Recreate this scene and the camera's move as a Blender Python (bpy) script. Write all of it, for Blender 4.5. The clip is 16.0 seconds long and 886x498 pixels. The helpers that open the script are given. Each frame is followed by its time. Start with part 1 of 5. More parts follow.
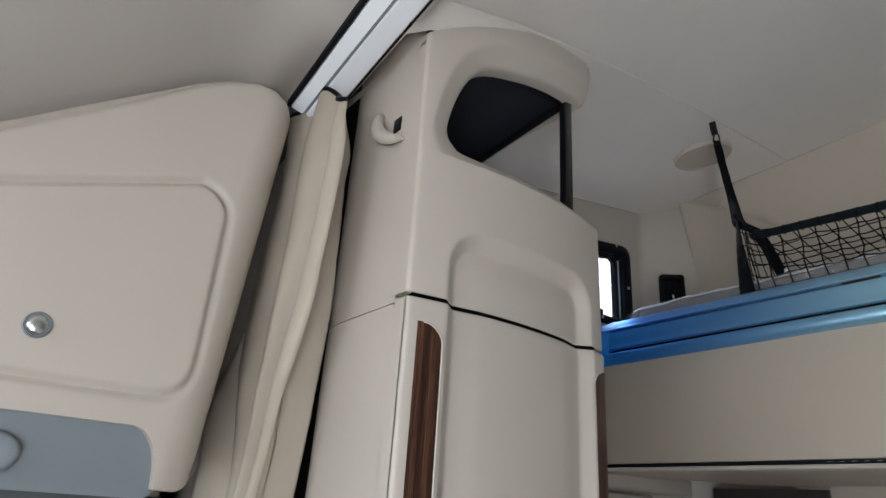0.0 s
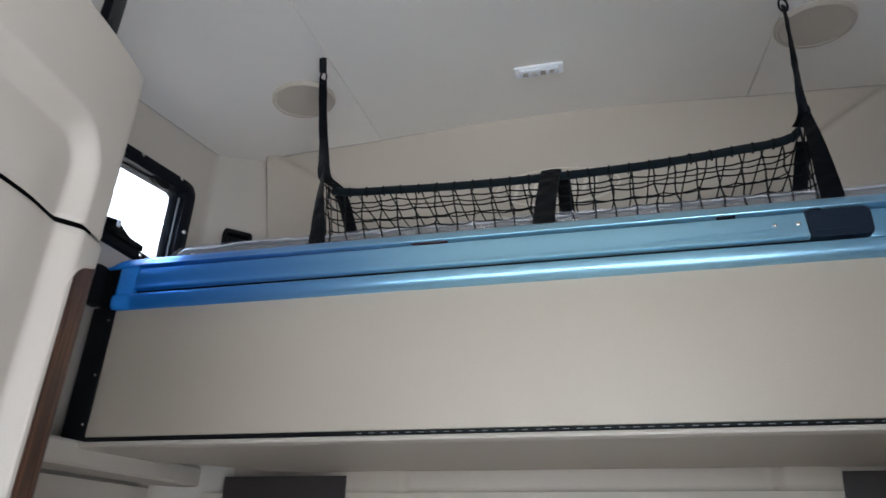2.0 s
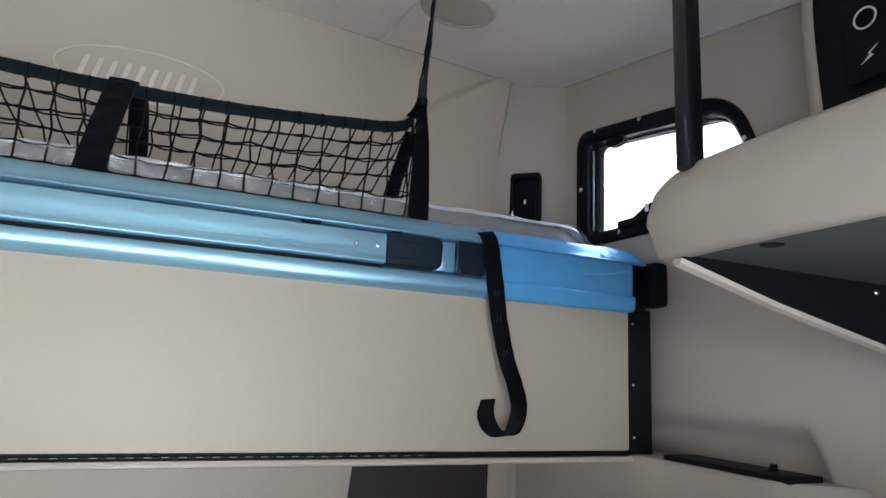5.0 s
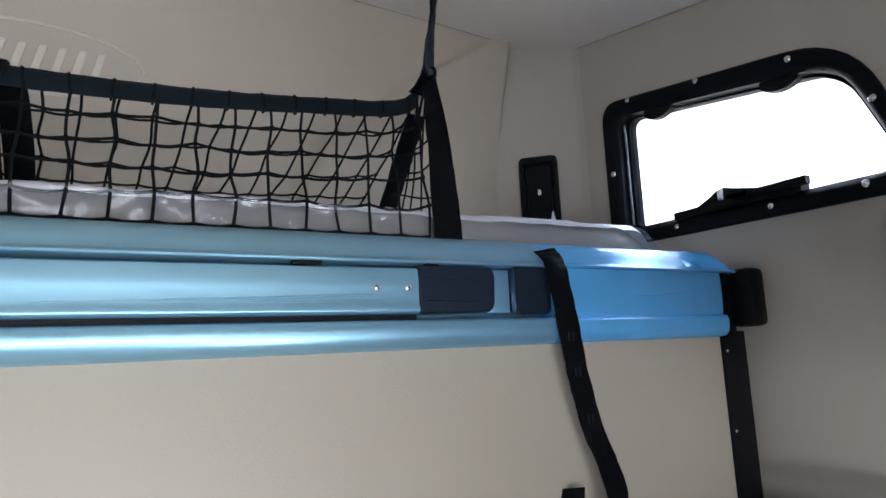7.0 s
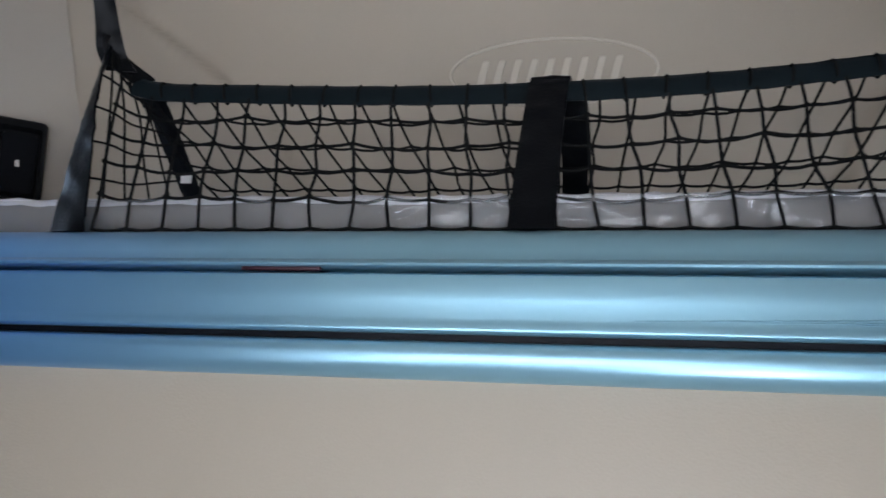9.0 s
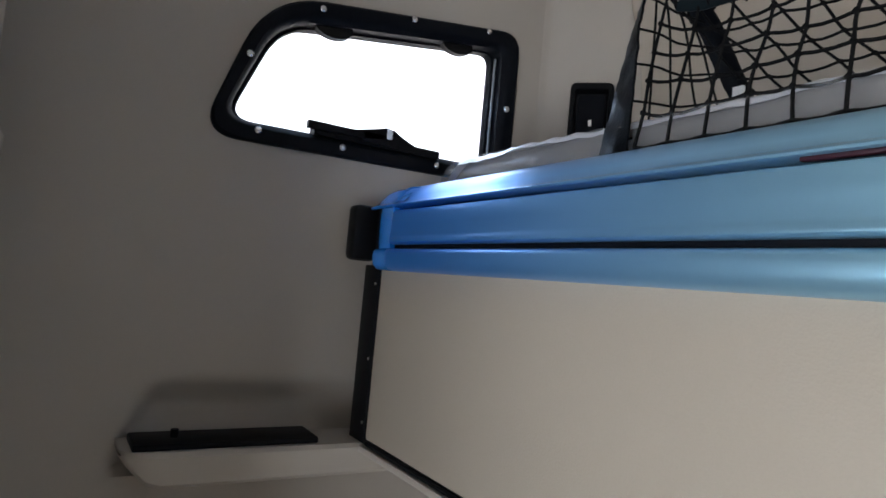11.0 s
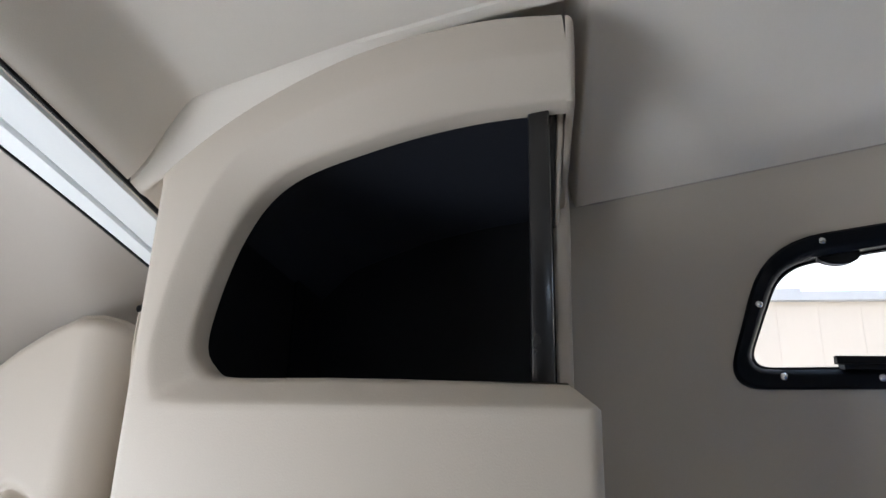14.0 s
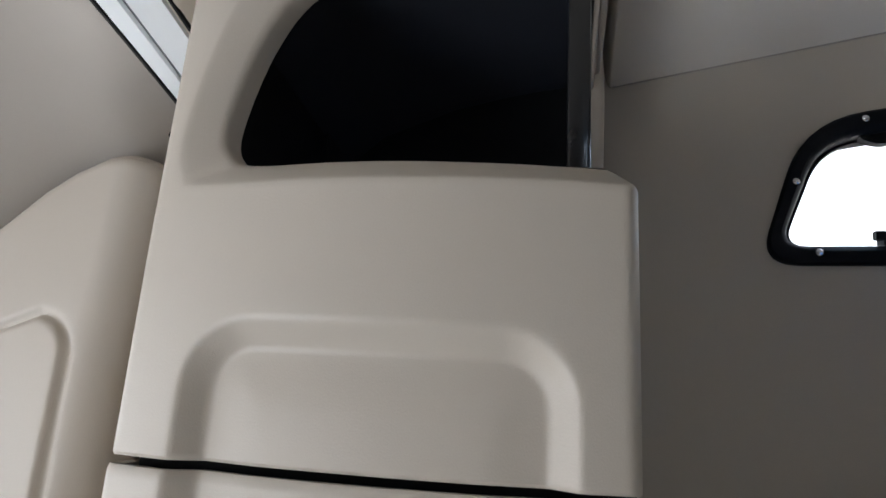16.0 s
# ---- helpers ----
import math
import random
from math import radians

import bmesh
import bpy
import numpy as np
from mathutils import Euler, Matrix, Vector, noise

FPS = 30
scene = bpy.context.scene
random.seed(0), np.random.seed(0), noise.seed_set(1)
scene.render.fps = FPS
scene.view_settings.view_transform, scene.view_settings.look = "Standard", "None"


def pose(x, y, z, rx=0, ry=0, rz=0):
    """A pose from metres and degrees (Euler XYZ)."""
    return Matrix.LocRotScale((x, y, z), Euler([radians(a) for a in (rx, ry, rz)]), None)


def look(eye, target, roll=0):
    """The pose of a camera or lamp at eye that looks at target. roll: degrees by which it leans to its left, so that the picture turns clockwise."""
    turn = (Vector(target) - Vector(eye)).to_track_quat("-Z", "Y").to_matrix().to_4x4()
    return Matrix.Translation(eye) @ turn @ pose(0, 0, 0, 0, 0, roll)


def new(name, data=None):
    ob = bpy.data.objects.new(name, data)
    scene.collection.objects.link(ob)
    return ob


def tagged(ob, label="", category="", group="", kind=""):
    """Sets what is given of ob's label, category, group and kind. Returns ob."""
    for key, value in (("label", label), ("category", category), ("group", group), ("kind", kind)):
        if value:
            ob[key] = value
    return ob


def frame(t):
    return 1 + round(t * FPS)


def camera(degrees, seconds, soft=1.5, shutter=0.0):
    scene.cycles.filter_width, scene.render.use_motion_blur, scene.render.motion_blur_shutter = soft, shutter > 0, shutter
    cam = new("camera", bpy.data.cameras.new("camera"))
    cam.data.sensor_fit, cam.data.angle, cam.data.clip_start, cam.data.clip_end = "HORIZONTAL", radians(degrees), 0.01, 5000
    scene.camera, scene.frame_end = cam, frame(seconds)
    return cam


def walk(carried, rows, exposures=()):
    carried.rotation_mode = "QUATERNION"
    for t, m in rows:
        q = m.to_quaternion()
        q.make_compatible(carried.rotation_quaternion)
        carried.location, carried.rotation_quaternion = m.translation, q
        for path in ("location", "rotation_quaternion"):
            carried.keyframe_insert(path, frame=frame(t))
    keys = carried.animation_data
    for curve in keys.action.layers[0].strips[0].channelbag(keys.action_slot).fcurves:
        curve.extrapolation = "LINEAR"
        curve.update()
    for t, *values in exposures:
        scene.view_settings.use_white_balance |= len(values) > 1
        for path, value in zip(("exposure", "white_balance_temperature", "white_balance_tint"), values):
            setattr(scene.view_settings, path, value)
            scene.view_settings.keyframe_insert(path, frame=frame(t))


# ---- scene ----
cam = camera(69.9, 16.0, shutter=0.16)
PATH = [
    (0, (0.211, -1.536, 1.149), (-1.257, -0.424, 1.928), 4.0),
    (0.5, (0.166, -1.498, 1.156), (-1.193, -0.262, 1.946), 2.8),
    (1, (0.064, -1.401, 1.149), (-1.09, 0.024, 1.948), -1.3),
    (1.5, (0.023, -1.261, 1.118), (-0.711, 0.409, 1.937), -3.1),
    (2, (0.029, -1.156, 1.115), (-0.375, 0.604, 1.977), 0.9),
    (2.5, (0.079, -1.112, 1.189), (-0.127, 0.696, 2.02), 0.5),
    (3, (0.125, -1.106, 1.253), (0.077, 0.745, 2.01), -1.8),
    (3.5, (0.092, -1.173, 1.356), (0.308, 0.729, 1.935), -0.5),
    (4, (0.018, -1.215, 1.389), (0.669, 0.621, 1.842), 1.8),
    (4.5, (0.051, -1.156, 1.416), (0.821, 0.642, 1.834), 3.2),
    (5, (0.103, -1.054, 1.455), (0.888, 0.745, 1.84), 2.7),
    (5.2, (0.108, -1.027, 1.467), (0.894, 0.774, 1.839), 2.2),
    (7.3, (0.11, -0.662, 1.619), (1.09, 1.055, 1.921), -2.6),
    (7.5, (0.121, -0.663, 1.632), (1.096, 1.059, 1.92), -2.2),
    (8, (0.119, -0.639, 1.641), (0.866, 1.195, 1.921), -1.2),
    (8.4, (0.082, -0.618, 1.652), (0.366, 1.342, 1.932), 0.1),
    (8.5, (0.069, -0.605, 1.647), (0.236, 1.368, 1.929), 0.4),
    (9, (-0.017, -0.57, 1.636), (-0.333, 1.385, 1.916), 1.4),
    (9.5, (-0.092, -0.548, 1.637), (-0.812, 1.299, 1.906), 2.8),
    (9.7, (-0.113, -0.535, 1.634), (-1.043, 1.217, 1.896), 3.7),
    (11.8, (-0.003, -0.442, 1.564), (-1.938, 0.059, 1.651), 3.8),
    (12, (0.0, -0.465, 1.569), (-1.973, -0.148, 1.67), 3.5),
    (12.5, (0.009, -0.533, 1.61), (-1.979, -0.651, 1.793), 3.1),
    (13, (0.03, -0.566, 1.642), (-1.929, -0.791, 1.975), 1.4),
    (13.5, (0.039, -0.576, 1.691), (-1.885, -0.841, 2.167), 1.0),
    (14, (0.048, -0.583, 1.712), (-1.85, -0.894, 2.259), 1.4),
    (14.5, (0.054, -0.594, 1.7), (-1.835, -0.942, 2.257), 2.1),
    (15, (0.038, -0.596, 1.656), (-1.849, -0.952, 2.213), 2.7),
    (15.5, (0.021, -0.594, 1.58), (-1.868, -0.966, 2.122), 3.0),
    (16, (-0.007, -0.597, 1.531), (-1.91, -0.975, 2.013), 3.5),
]
walk(cam, [(t, look(eye, target, roll)) for t, eye, target, roll in PATH], [
    (0, 0.65, 6200, 10), (1.0, 0.96, 6050, 10), (1.5, 1.00, 5950, 10), (2, 1.20, 5900, 10), (3.0, 1.02, 5780, 10), (3.5, 1.40, 5850, 10), (5, 1.36, 6000, 10), (7.5, 1.33, 5950, 12),
    (9, 1.08, 6000, 12), (10, 1.12, 6050, 12), (12, 1.20, 6150, 10), (12.6, 1.25, 6150, 10), (14.5, 1.20, 6150, 10), (16, 0.86, 6200, 10)])

# ---- light: sky outside, daylight through windscreen and cab door glass ----
world = bpy.data.worlds.new("sky")
scene.world = world
world.use_nodes = True
wn = world.node_tree.nodes
sky = wn.new("ShaderNodeTexSky")
sky.sky_type, sky.sun_disc = "NISHITA", False
sky.sun_elevation, sky.sun_rotation = radians(48), radians(7)
sky.air_density, sky.dust_density = 1.0, 4.0
world.node_tree.links.new(sky.outputs[0], wn["Background"].inputs[0])
wn["Background"].inputs[1].default_value = 0.15

sun = new("sun", bpy.data.lights.new("sun", "SUN"))
sun.data.energy, sun.data.angle, sun.data.color = 4.5, radians(0.6), (1.0, 0.95, 0.88)
sun.matrix_world = look((1.0, 8, 9), (0, 0, 0))


def window_light(name, eye, target, sx, sy, power, color, spread=180):
    lamp = new(name, bpy.data.lights.new(name, "AREA"))
    lamp.data.shape, lamp.data.size, lamp.data.size_y = "RECTANGLE", sx, sy
    lamp.data.energy, lamp.data.color = power, color
    lamp.data.spread = radians(spread)
    lamp.matrix_world = look(eye, target)


window_light("windscreen_daylight", (-0.08, -2.86, 1.32), (0.05, -0.6, 1.25), 1.85, 0.62, 9.0, (0.90, 0.95, 1.0), 150)
window_light("door_glass_daylight", (-0.985, -2.15, 0.97), (1.0, -0.4, 1.65), 0.75, 0.32, 3.5, (0.88, 0.94, 1.0), 140)
# Doorway is assumed: an unseen low lamp lights cabinet and ceiling from below.
window_light("assumed_doorway_fill", (0.985, -2.15, 0.62), (-0.5, -0.75, 1.75), 0.70, 0.90, 9.5, (0.90, 0.945, 1.0), 140)
# sky light falls inwards and down through the upper part of the small sleeper windows
for side in (-1, 1):
    window_light("sleeper_window_daylight", (side * 1.124, 0.07, 1.992), (side * 0.6, 0.07, 1.58), 0.40, 0.07, 0.16, (0.50, 0.72, 1.0), 125)

# ---- materials ----


def material(name, color, rough=0.6, metal=0.0, vary=0.06, scale=6.0, grain=400.0, bump=0.15, coat=0.0, aniso=None, spec=0.5, coat_rough=0.12):
    m = bpy.data.materials.new(name)
    m.use_nodes = True
    nt = m.node_tree
    b = nt.nodes["Principled BSDF"]
    tc = nt.nodes.new("ShaderNodeTexCoord")
    mp = nt.nodes.new("ShaderNodeMapping")
    nt.links.new(tc.outputs["Object"], mp.inputs[0])
    if aniso:
        mp.inputs["Scale"].default_value = aniso
    n1 = nt.nodes.new("ShaderNodeTexNoise")
    n1.inputs["Scale"].default_value, n1.inputs["Detail"].default_value = scale, 5
    n2 = nt.nodes.new("ShaderNodeTexNoise")
    n2.inputs["Scale"].default_value, n2.inputs["Detail"].default_value = grain, 3
    for n in (n1, n2):
        nt.links.new(mp.outputs[0], n.inputs["Vector"])
    mix = nt.nodes.new("ShaderNodeMix")
    mix.data_type = "RGBA"
    lo = [c * (1 - vary) for c in color] + [1]
    hi = [min(1, c * (1 + vary)) for c in color] + [1]
    mix.inputs[6].default_value, mix.inputs[7].default_value = lo, hi
    add = nt.nodes.new("ShaderNodeMath")
    add.operation = "MULTIPLY_ADD"
    nt.links.new(n2.outputs[0], add.inputs[0])
    add.inputs[1].default_value = 0.45
    sub = nt.nodes.new("ShaderNodeMath")
    sub.operation = "MULTIPLY"
    sub.inputs[1].default_value = 0.55
    nt.links.new(n1.outputs[0], sub.inputs[0])
    nt.links.new(sub.outputs[0], add.inputs[2])
    nt.links.new(add.outputs[0], mix.inputs[0])
    nt.links.new(mix.outputs[2], b.inputs["Base Color"])
    rr = nt.nodes.new("ShaderNodeMapRange")
    rr.inputs[3].default_value, rr.inputs[4].default_value = max(0.02, rough - 0.08), min(1, rough + 0.08)
    nt.links.new(n1.outputs[0], rr.inputs[0])
    nt.links.new(rr.outputs[0], b.inputs["Roughness"])
    b.inputs["Metallic"].default_value = metal
    b.inputs["Specular IOR Level"].default_value = spec
    if coat:
        b.inputs["Coat Weight"].default_value, b.inputs["Coat Roughness"].default_value = coat, coat_rough
    if bump:
        bp = nt.nodes.new("ShaderNodeBump")
        bp.inputs["Strength"].default_value, bp.inputs["Distance"].default_value = bump, 0.0006
        nt.links.new(n2.outputs[0], bp.inputs["Height"])
        nt.links.new(bp.outputs[0], b.inputs["Normal"])
    return m


M_SHELL = material("beige_moulded_plastic", (0.480, 0.425, 0.360), 0.48, vary=0.07, scale=5, grain=620, bump=0.35)
M_WALL = material("beige_wall_vinyl", (0.470, 0.424, 0.362), 0.6, vary=0.07, scale=4, grain=500, bump=0.45)
M_BACK = material("padded_rear_vinyl", (0.489, 0.427, 0.346), 0.55, vary=0.06, scale=5, grain=420, bump=0.5)
M_CEIL = material("headliner_fabric", (0.775, 0.72, 0.65), 0.9, vary=0.09, scale=5, grain=800, bump=0.6)
# Darker copy of the headliner: dimness over the seats put into its colour.
M_CEIL_DIM = material("tan_dimmed_headliner", (0.43, 0.39, 0.345), 0.9, vary=0.09, scale=5, grain=800, bump=0.6)
M_PANEL = material("bunk_board_vinyl", (0.468, 0.405, 0.322), 0.55, vary=0.07, scale=5, grain=380, bump=0.55)
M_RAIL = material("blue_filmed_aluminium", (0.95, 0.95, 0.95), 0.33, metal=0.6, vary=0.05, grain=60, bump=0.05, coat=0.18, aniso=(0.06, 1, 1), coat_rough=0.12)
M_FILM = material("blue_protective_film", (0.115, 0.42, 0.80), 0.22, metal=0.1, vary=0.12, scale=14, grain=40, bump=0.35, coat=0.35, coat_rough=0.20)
# Same film in a deeper copy: the left end's light is in the colour.
M_FILMDEEP = material("deep_blue_film_left_light", (0.035, 0.26, 0.80), 0.22, metal=0.1, vary=0.12, scale=14, grain=40, bump=0.35, coat=0.35, coat_rough=0.20)
M_ALU = material("white_painted_aluminium", (0.88, 0.90, 0.91), 0.35, metal=0.0, vary=0.03, bump=0.05)
M_BLACK = material("black_plastic", (0.006, 0.006, 0.007), 0.5, vary=0.2, bump=0.15, spec=0.14)
M_FRAME = material("black_window_trim", (0.004, 0.005, 0.008), 0.45, vary=0.2, bump=0.1, spec=0.12)
M_POST = material("glossy_black_tube", (0.005, 0.005, 0.006), 0.3, vary=0.1, bump=0.05, spec=0.4, coat=0.4)
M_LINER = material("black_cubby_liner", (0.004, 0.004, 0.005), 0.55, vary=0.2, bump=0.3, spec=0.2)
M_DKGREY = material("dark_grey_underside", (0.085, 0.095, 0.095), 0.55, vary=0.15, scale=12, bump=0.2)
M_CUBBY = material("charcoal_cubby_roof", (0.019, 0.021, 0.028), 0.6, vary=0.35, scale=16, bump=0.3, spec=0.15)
M_TICK = material("mattress_ticking", (0.215, 0.195, 0.175), 0.6, vary=0.10, scale=15, grain=300, bump=0.4, coat=0.5)
M_POCKET = material("smoky_blue_pocket", (0.014, 0.024, 0.042), 0.30, metal=0.3, vary=0.2, bump=0.1, coat=0.4)
M_GREY = material("blue_grey_trim", (0.20, 0.225, 0.24), 0.55, vary=0.05, bump=0.3)
M_WEB = material("black_webbing", (0.0026, 0.0030, 0.0042), 0.38, vary=0.5, scale=45, grain=300, bump=0.8, spec=0.11)
M_SEAM = material("dark_seam_line", (0.36, 0.33, 0.30), 0.8, vary=0.15)
M_CORD = material("net_cord", (0.006, 0.006, 0.006), 0.85, vary=0.3, grain=900, bump=0.4, spec=0.15)
M_HEM = material("teal_grey_hem_tape", (0.008, 0.013, 0.016), 0.6, vary=0.35, scale=40, grain=600, bump=0.6, spec=0.1)
M_MATT = material("plastic_wrapped_mattress", (0.76, 0.76, 0.82), 0.35, vary=0.08, scale=9, grain=45, bump=0.8, coat=0.6)
M_FILMCLEAR = material("clear_plastic_film", (0.42, 0.42, 0.43), 0.10, vary=0.05, scale=20, grain=40, bump=1.0, coat=1.0, coat_rough=0.05)
M_FILMCLEAR.node_tree.nodes["Principled BSDF"].inputs["Alpha"].default_value = 0.3
M_CURTAIN = material("beige_curtain_cloth", (0.440, 0.380, 0.300), 0.85, vary=0.10, scale=14, grain=700, bump=0.8)
M_STEEL = material("steel_screw", (0.75, 0.75, 0.75), 0.25, metal=1.0, vary=0.05, bump=0)
M_WHITE = material("white_lamp_housing", (0.85, 0.85, 0.85), 0.4, vary=0.03, bump=0)
M_LENS = material("clear_lamp_lens", (0.80, 0.82, 0.84), 0.15, vary=0.1, scale=90, bump=0.3, coat=0.6)
M_RED = material("dull_red_marker", (0.034, 0.004, 0.012), 0.5)
M_FLOOR = material("dark_floor_carpet", (0.10, 0.10, 0.10), 0.9, vary=0.2)
M_BOUNCE = material("pale_bounce_surface", (0.66, 0.62, 0.57), 0.7, vary=0.08)
# Lighter than the rear wall: highlights on the raised emblem put into colour.
M_EMB = material("emboss_highlight_colour", (0.66, 0.60, 0.51), 0.5, vary=0.05, bump=0.2)
M_DARKPANEL = material("dark_brown_panel", (0.028, 0.022, 0.020), 0.55, vary=0.15, bump=0.3)
M_SIDING = material("cream_metal_siding", (0.52, 0.465, 0.40), 0.6, vary=0.05, aniso=(1, 1, 0.1))
M_ROOFING = material("grey_roof_edge", (0.35, 0.36, 0.38), 0.6, vary=0.1)
M_GROUND = material("gravel_lot", (0.42, 0.40, 0.37), 0.9, vary=0.2, scale=2, grain=30)


def rail_light_tint(m, pale, deep, x0, x1):
    """Puts the light along the rail into the film's colour: paler middle, deeper blue ends."""
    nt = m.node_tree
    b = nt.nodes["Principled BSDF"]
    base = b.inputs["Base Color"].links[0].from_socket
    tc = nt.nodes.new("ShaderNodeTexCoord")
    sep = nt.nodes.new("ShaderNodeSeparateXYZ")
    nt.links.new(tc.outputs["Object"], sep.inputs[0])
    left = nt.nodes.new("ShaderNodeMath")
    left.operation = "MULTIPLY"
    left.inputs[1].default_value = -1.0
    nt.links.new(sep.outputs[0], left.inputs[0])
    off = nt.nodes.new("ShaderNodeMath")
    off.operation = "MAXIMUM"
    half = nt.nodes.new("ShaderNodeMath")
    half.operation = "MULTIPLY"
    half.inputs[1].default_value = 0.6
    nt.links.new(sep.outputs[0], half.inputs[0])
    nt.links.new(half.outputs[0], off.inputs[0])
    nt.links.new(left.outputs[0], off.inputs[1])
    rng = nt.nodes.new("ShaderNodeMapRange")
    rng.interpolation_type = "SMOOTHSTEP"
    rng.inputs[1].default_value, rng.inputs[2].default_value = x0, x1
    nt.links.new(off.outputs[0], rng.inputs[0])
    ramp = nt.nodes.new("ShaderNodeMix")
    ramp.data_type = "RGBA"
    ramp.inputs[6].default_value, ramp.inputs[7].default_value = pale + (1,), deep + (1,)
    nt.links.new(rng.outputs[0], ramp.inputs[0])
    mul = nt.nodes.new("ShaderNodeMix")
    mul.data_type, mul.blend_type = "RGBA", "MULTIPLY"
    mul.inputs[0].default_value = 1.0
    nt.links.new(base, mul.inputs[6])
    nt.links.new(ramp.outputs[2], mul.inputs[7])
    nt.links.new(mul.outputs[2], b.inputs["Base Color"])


rail_light_tint(M_RAIL, (0.33, 0.58, 0.71), (0.025, 0.24, 0.80), 0.10, 1.0)


def wood_material():
    """Dark walnut laminate: long wavy streaks with fine pores."""
    m = material("dark_walnut_laminate", (0.060, 0.027, 0.017), 0.38, vary=0.85, scale=120, grain=620, bump=0.15, aniso=(1, 1, 0.025), spec=0.28)
    nt = m.node_tree
    mix = next(n for n in nt.nodes if n.bl_idname == "ShaderNodeMix")
    ramp = nt.nodes.new("ShaderNodeValToRGB")
    ramp.color_ramp.elements[0].position, ramp.color_ramp.elements[0].color = 0.36, (0.014, 0.006, 0.004, 1)
    ramp.color_ramp.elements[1].position, ramp.color_ramp.elements[1].color = 0.66, (0.150, 0.066, 0.036, 1)
    mid = ramp.color_ramp.elements.new(0.5)
    mid.color = (0.050, 0.021, 0.012, 1)
    nt.links.new(mix.inputs[0].links[0].from_socket, ramp.inputs[0])
    nt.links.new(ramp.outputs[0], nt.nodes["Principled BSDF"].inputs["Base Color"])
    return m


M_WOOD = wood_material()


def glass_material():
    m = bpy.data.materials.new("window_glass")
    m.use_nodes = True
    nt = m.node_tree
    b = nt.nodes["Principled BSDF"]
    b.inputs["Base Color"].default_value = (0.95, 0.98, 1, 1)
    b.inputs["Roughness"].default_value, b.inputs["IOR"].default_value = 0.0, 1.02
    b.inputs["Transmission Weight"].default_value = 1.0
    return m


M_GLASS = glass_material()



def sky_glow_material():
    m = bpy.data.materials.new("added_sky_glow")
    m.use_nodes = True
    b = m.node_tree.nodes["Principled BSDF"]
    b.inputs["Base Color"].default_value = (0.8, 0.8, 0.8, 1)
    b.inputs["Emission Color"].default_value = (0.93, 0.96, 1.0, 1)
    b.inputs["Emission Strength"].default_value = 0.62
    return m


M_SKYGLOW = sky_glow_material()

# ---- mesh helpers ----
BASE = {}


def thing(name, label, category, loc=(0, 0, 0), group="", kind=""):
    ob = new(name)
    ob.location = loc
    ob.empty_display_size = 0.05
    BASE[ob.name] = Vector(loc)
    return tagged(ob, label, category, group, kind)


def solid(name, bm, mat, label="", category="", kind="structure", smooth=False):
    bmesh.ops.recalc_face_normals(bm, faces=bm.faces)
    me = bpy.data.meshes.new(name)
    bm.to_mesh(me)
    bm.free()
    me.materials.append(mat)
    if smooth:
        shade(me, smooth)
    ob = new(name, me)
    BASE[ob.name] = Vector((0, 0, 0))
    return tagged(ob, label, category, kind=kind)


def shade(me, angle):
    me.polygons.foreach_set("use_smooth", [True] * len(me.polygons))
    if angle is not True:
        me.set_sharp_from_angle(angle=radians(angle))


def part(name, bm, mat, parent, label="", smooth=35, recalc=True):
    if recalc:
        bmesh.ops.recalc_face_normals(bm, faces=bm.faces)
    off = BASE[parent.name]
    bmesh.ops.translate(bm, verts=bm.verts, vec=-off)
    me = bpy.data.meshes.new(name)
    bm.to_mesh(me)
    bm.free()
    me.materials.append(mat)
    if smooth:
        shade(me, smooth)
    ob = new(name, me)
    ob.parent = parent
    BASE[ob.name] = off
    return tagged(ob, label)


def box(x0, x1, y0, y1, z0, z1, bevel=0.0, seg=2, bm=None):
    b = bmesh.new()
    bmesh.ops.create_cube(b, size=1)
    for v in b.verts:
        v.co = Vector((x0 + (v.co.x + 0.5) * (x1 - x0), y0 + (v.co.y + 0.5) * (y1 - y0), z0 + (v.co.z + 0.5) * (z1 - z0)))
    if bevel:
        bmesh.ops.bevel(b, geom=b.edges[:], offset=bevel, segments=seg, profile=0.5, affect="EDGES", clamp_overlap=True)
    if bm is None:
        return b
    me = bpy.data.meshes.new("t")
    b.to_mesh(me)
    b.free()
    bm.from_mesh(me)
    bpy.data.meshes.remove(me)
    return bm


def grid(nu, nv, f, bm=None):
    """A sheet of nu x nv cells; f(u, v) gives the place, u and v from 0 to 1."""
    bm = bm or bmesh.new()
    rows = [[bm.verts.new(f(i / nu, j / nv)) for i in range(nu + 1)] for j in range(nv + 1)]
    for j in range(nv):
        for i in range(nu):
            bm.faces.new((rows[j][i], rows[j][i + 1], rows[j + 1][i + 1], rows[j + 1][i]))
    return bm


def loft(bm, loops, closed=False, caps=False):
    rows = [[bm.verts.new(p) for p in loop] for loop in loops]
    n = len(rows[0])
    for a, b in zip(rows, rows[1:]):
        for i in range(n if closed else n - 1):
            bm.faces.new((a[i], a[(i + 1) % n], b[(i + 1) % n], b[i]))
    if caps:
        bm.faces.new(rows[0])
        bm.faces.new(rows[-1])
    return bm


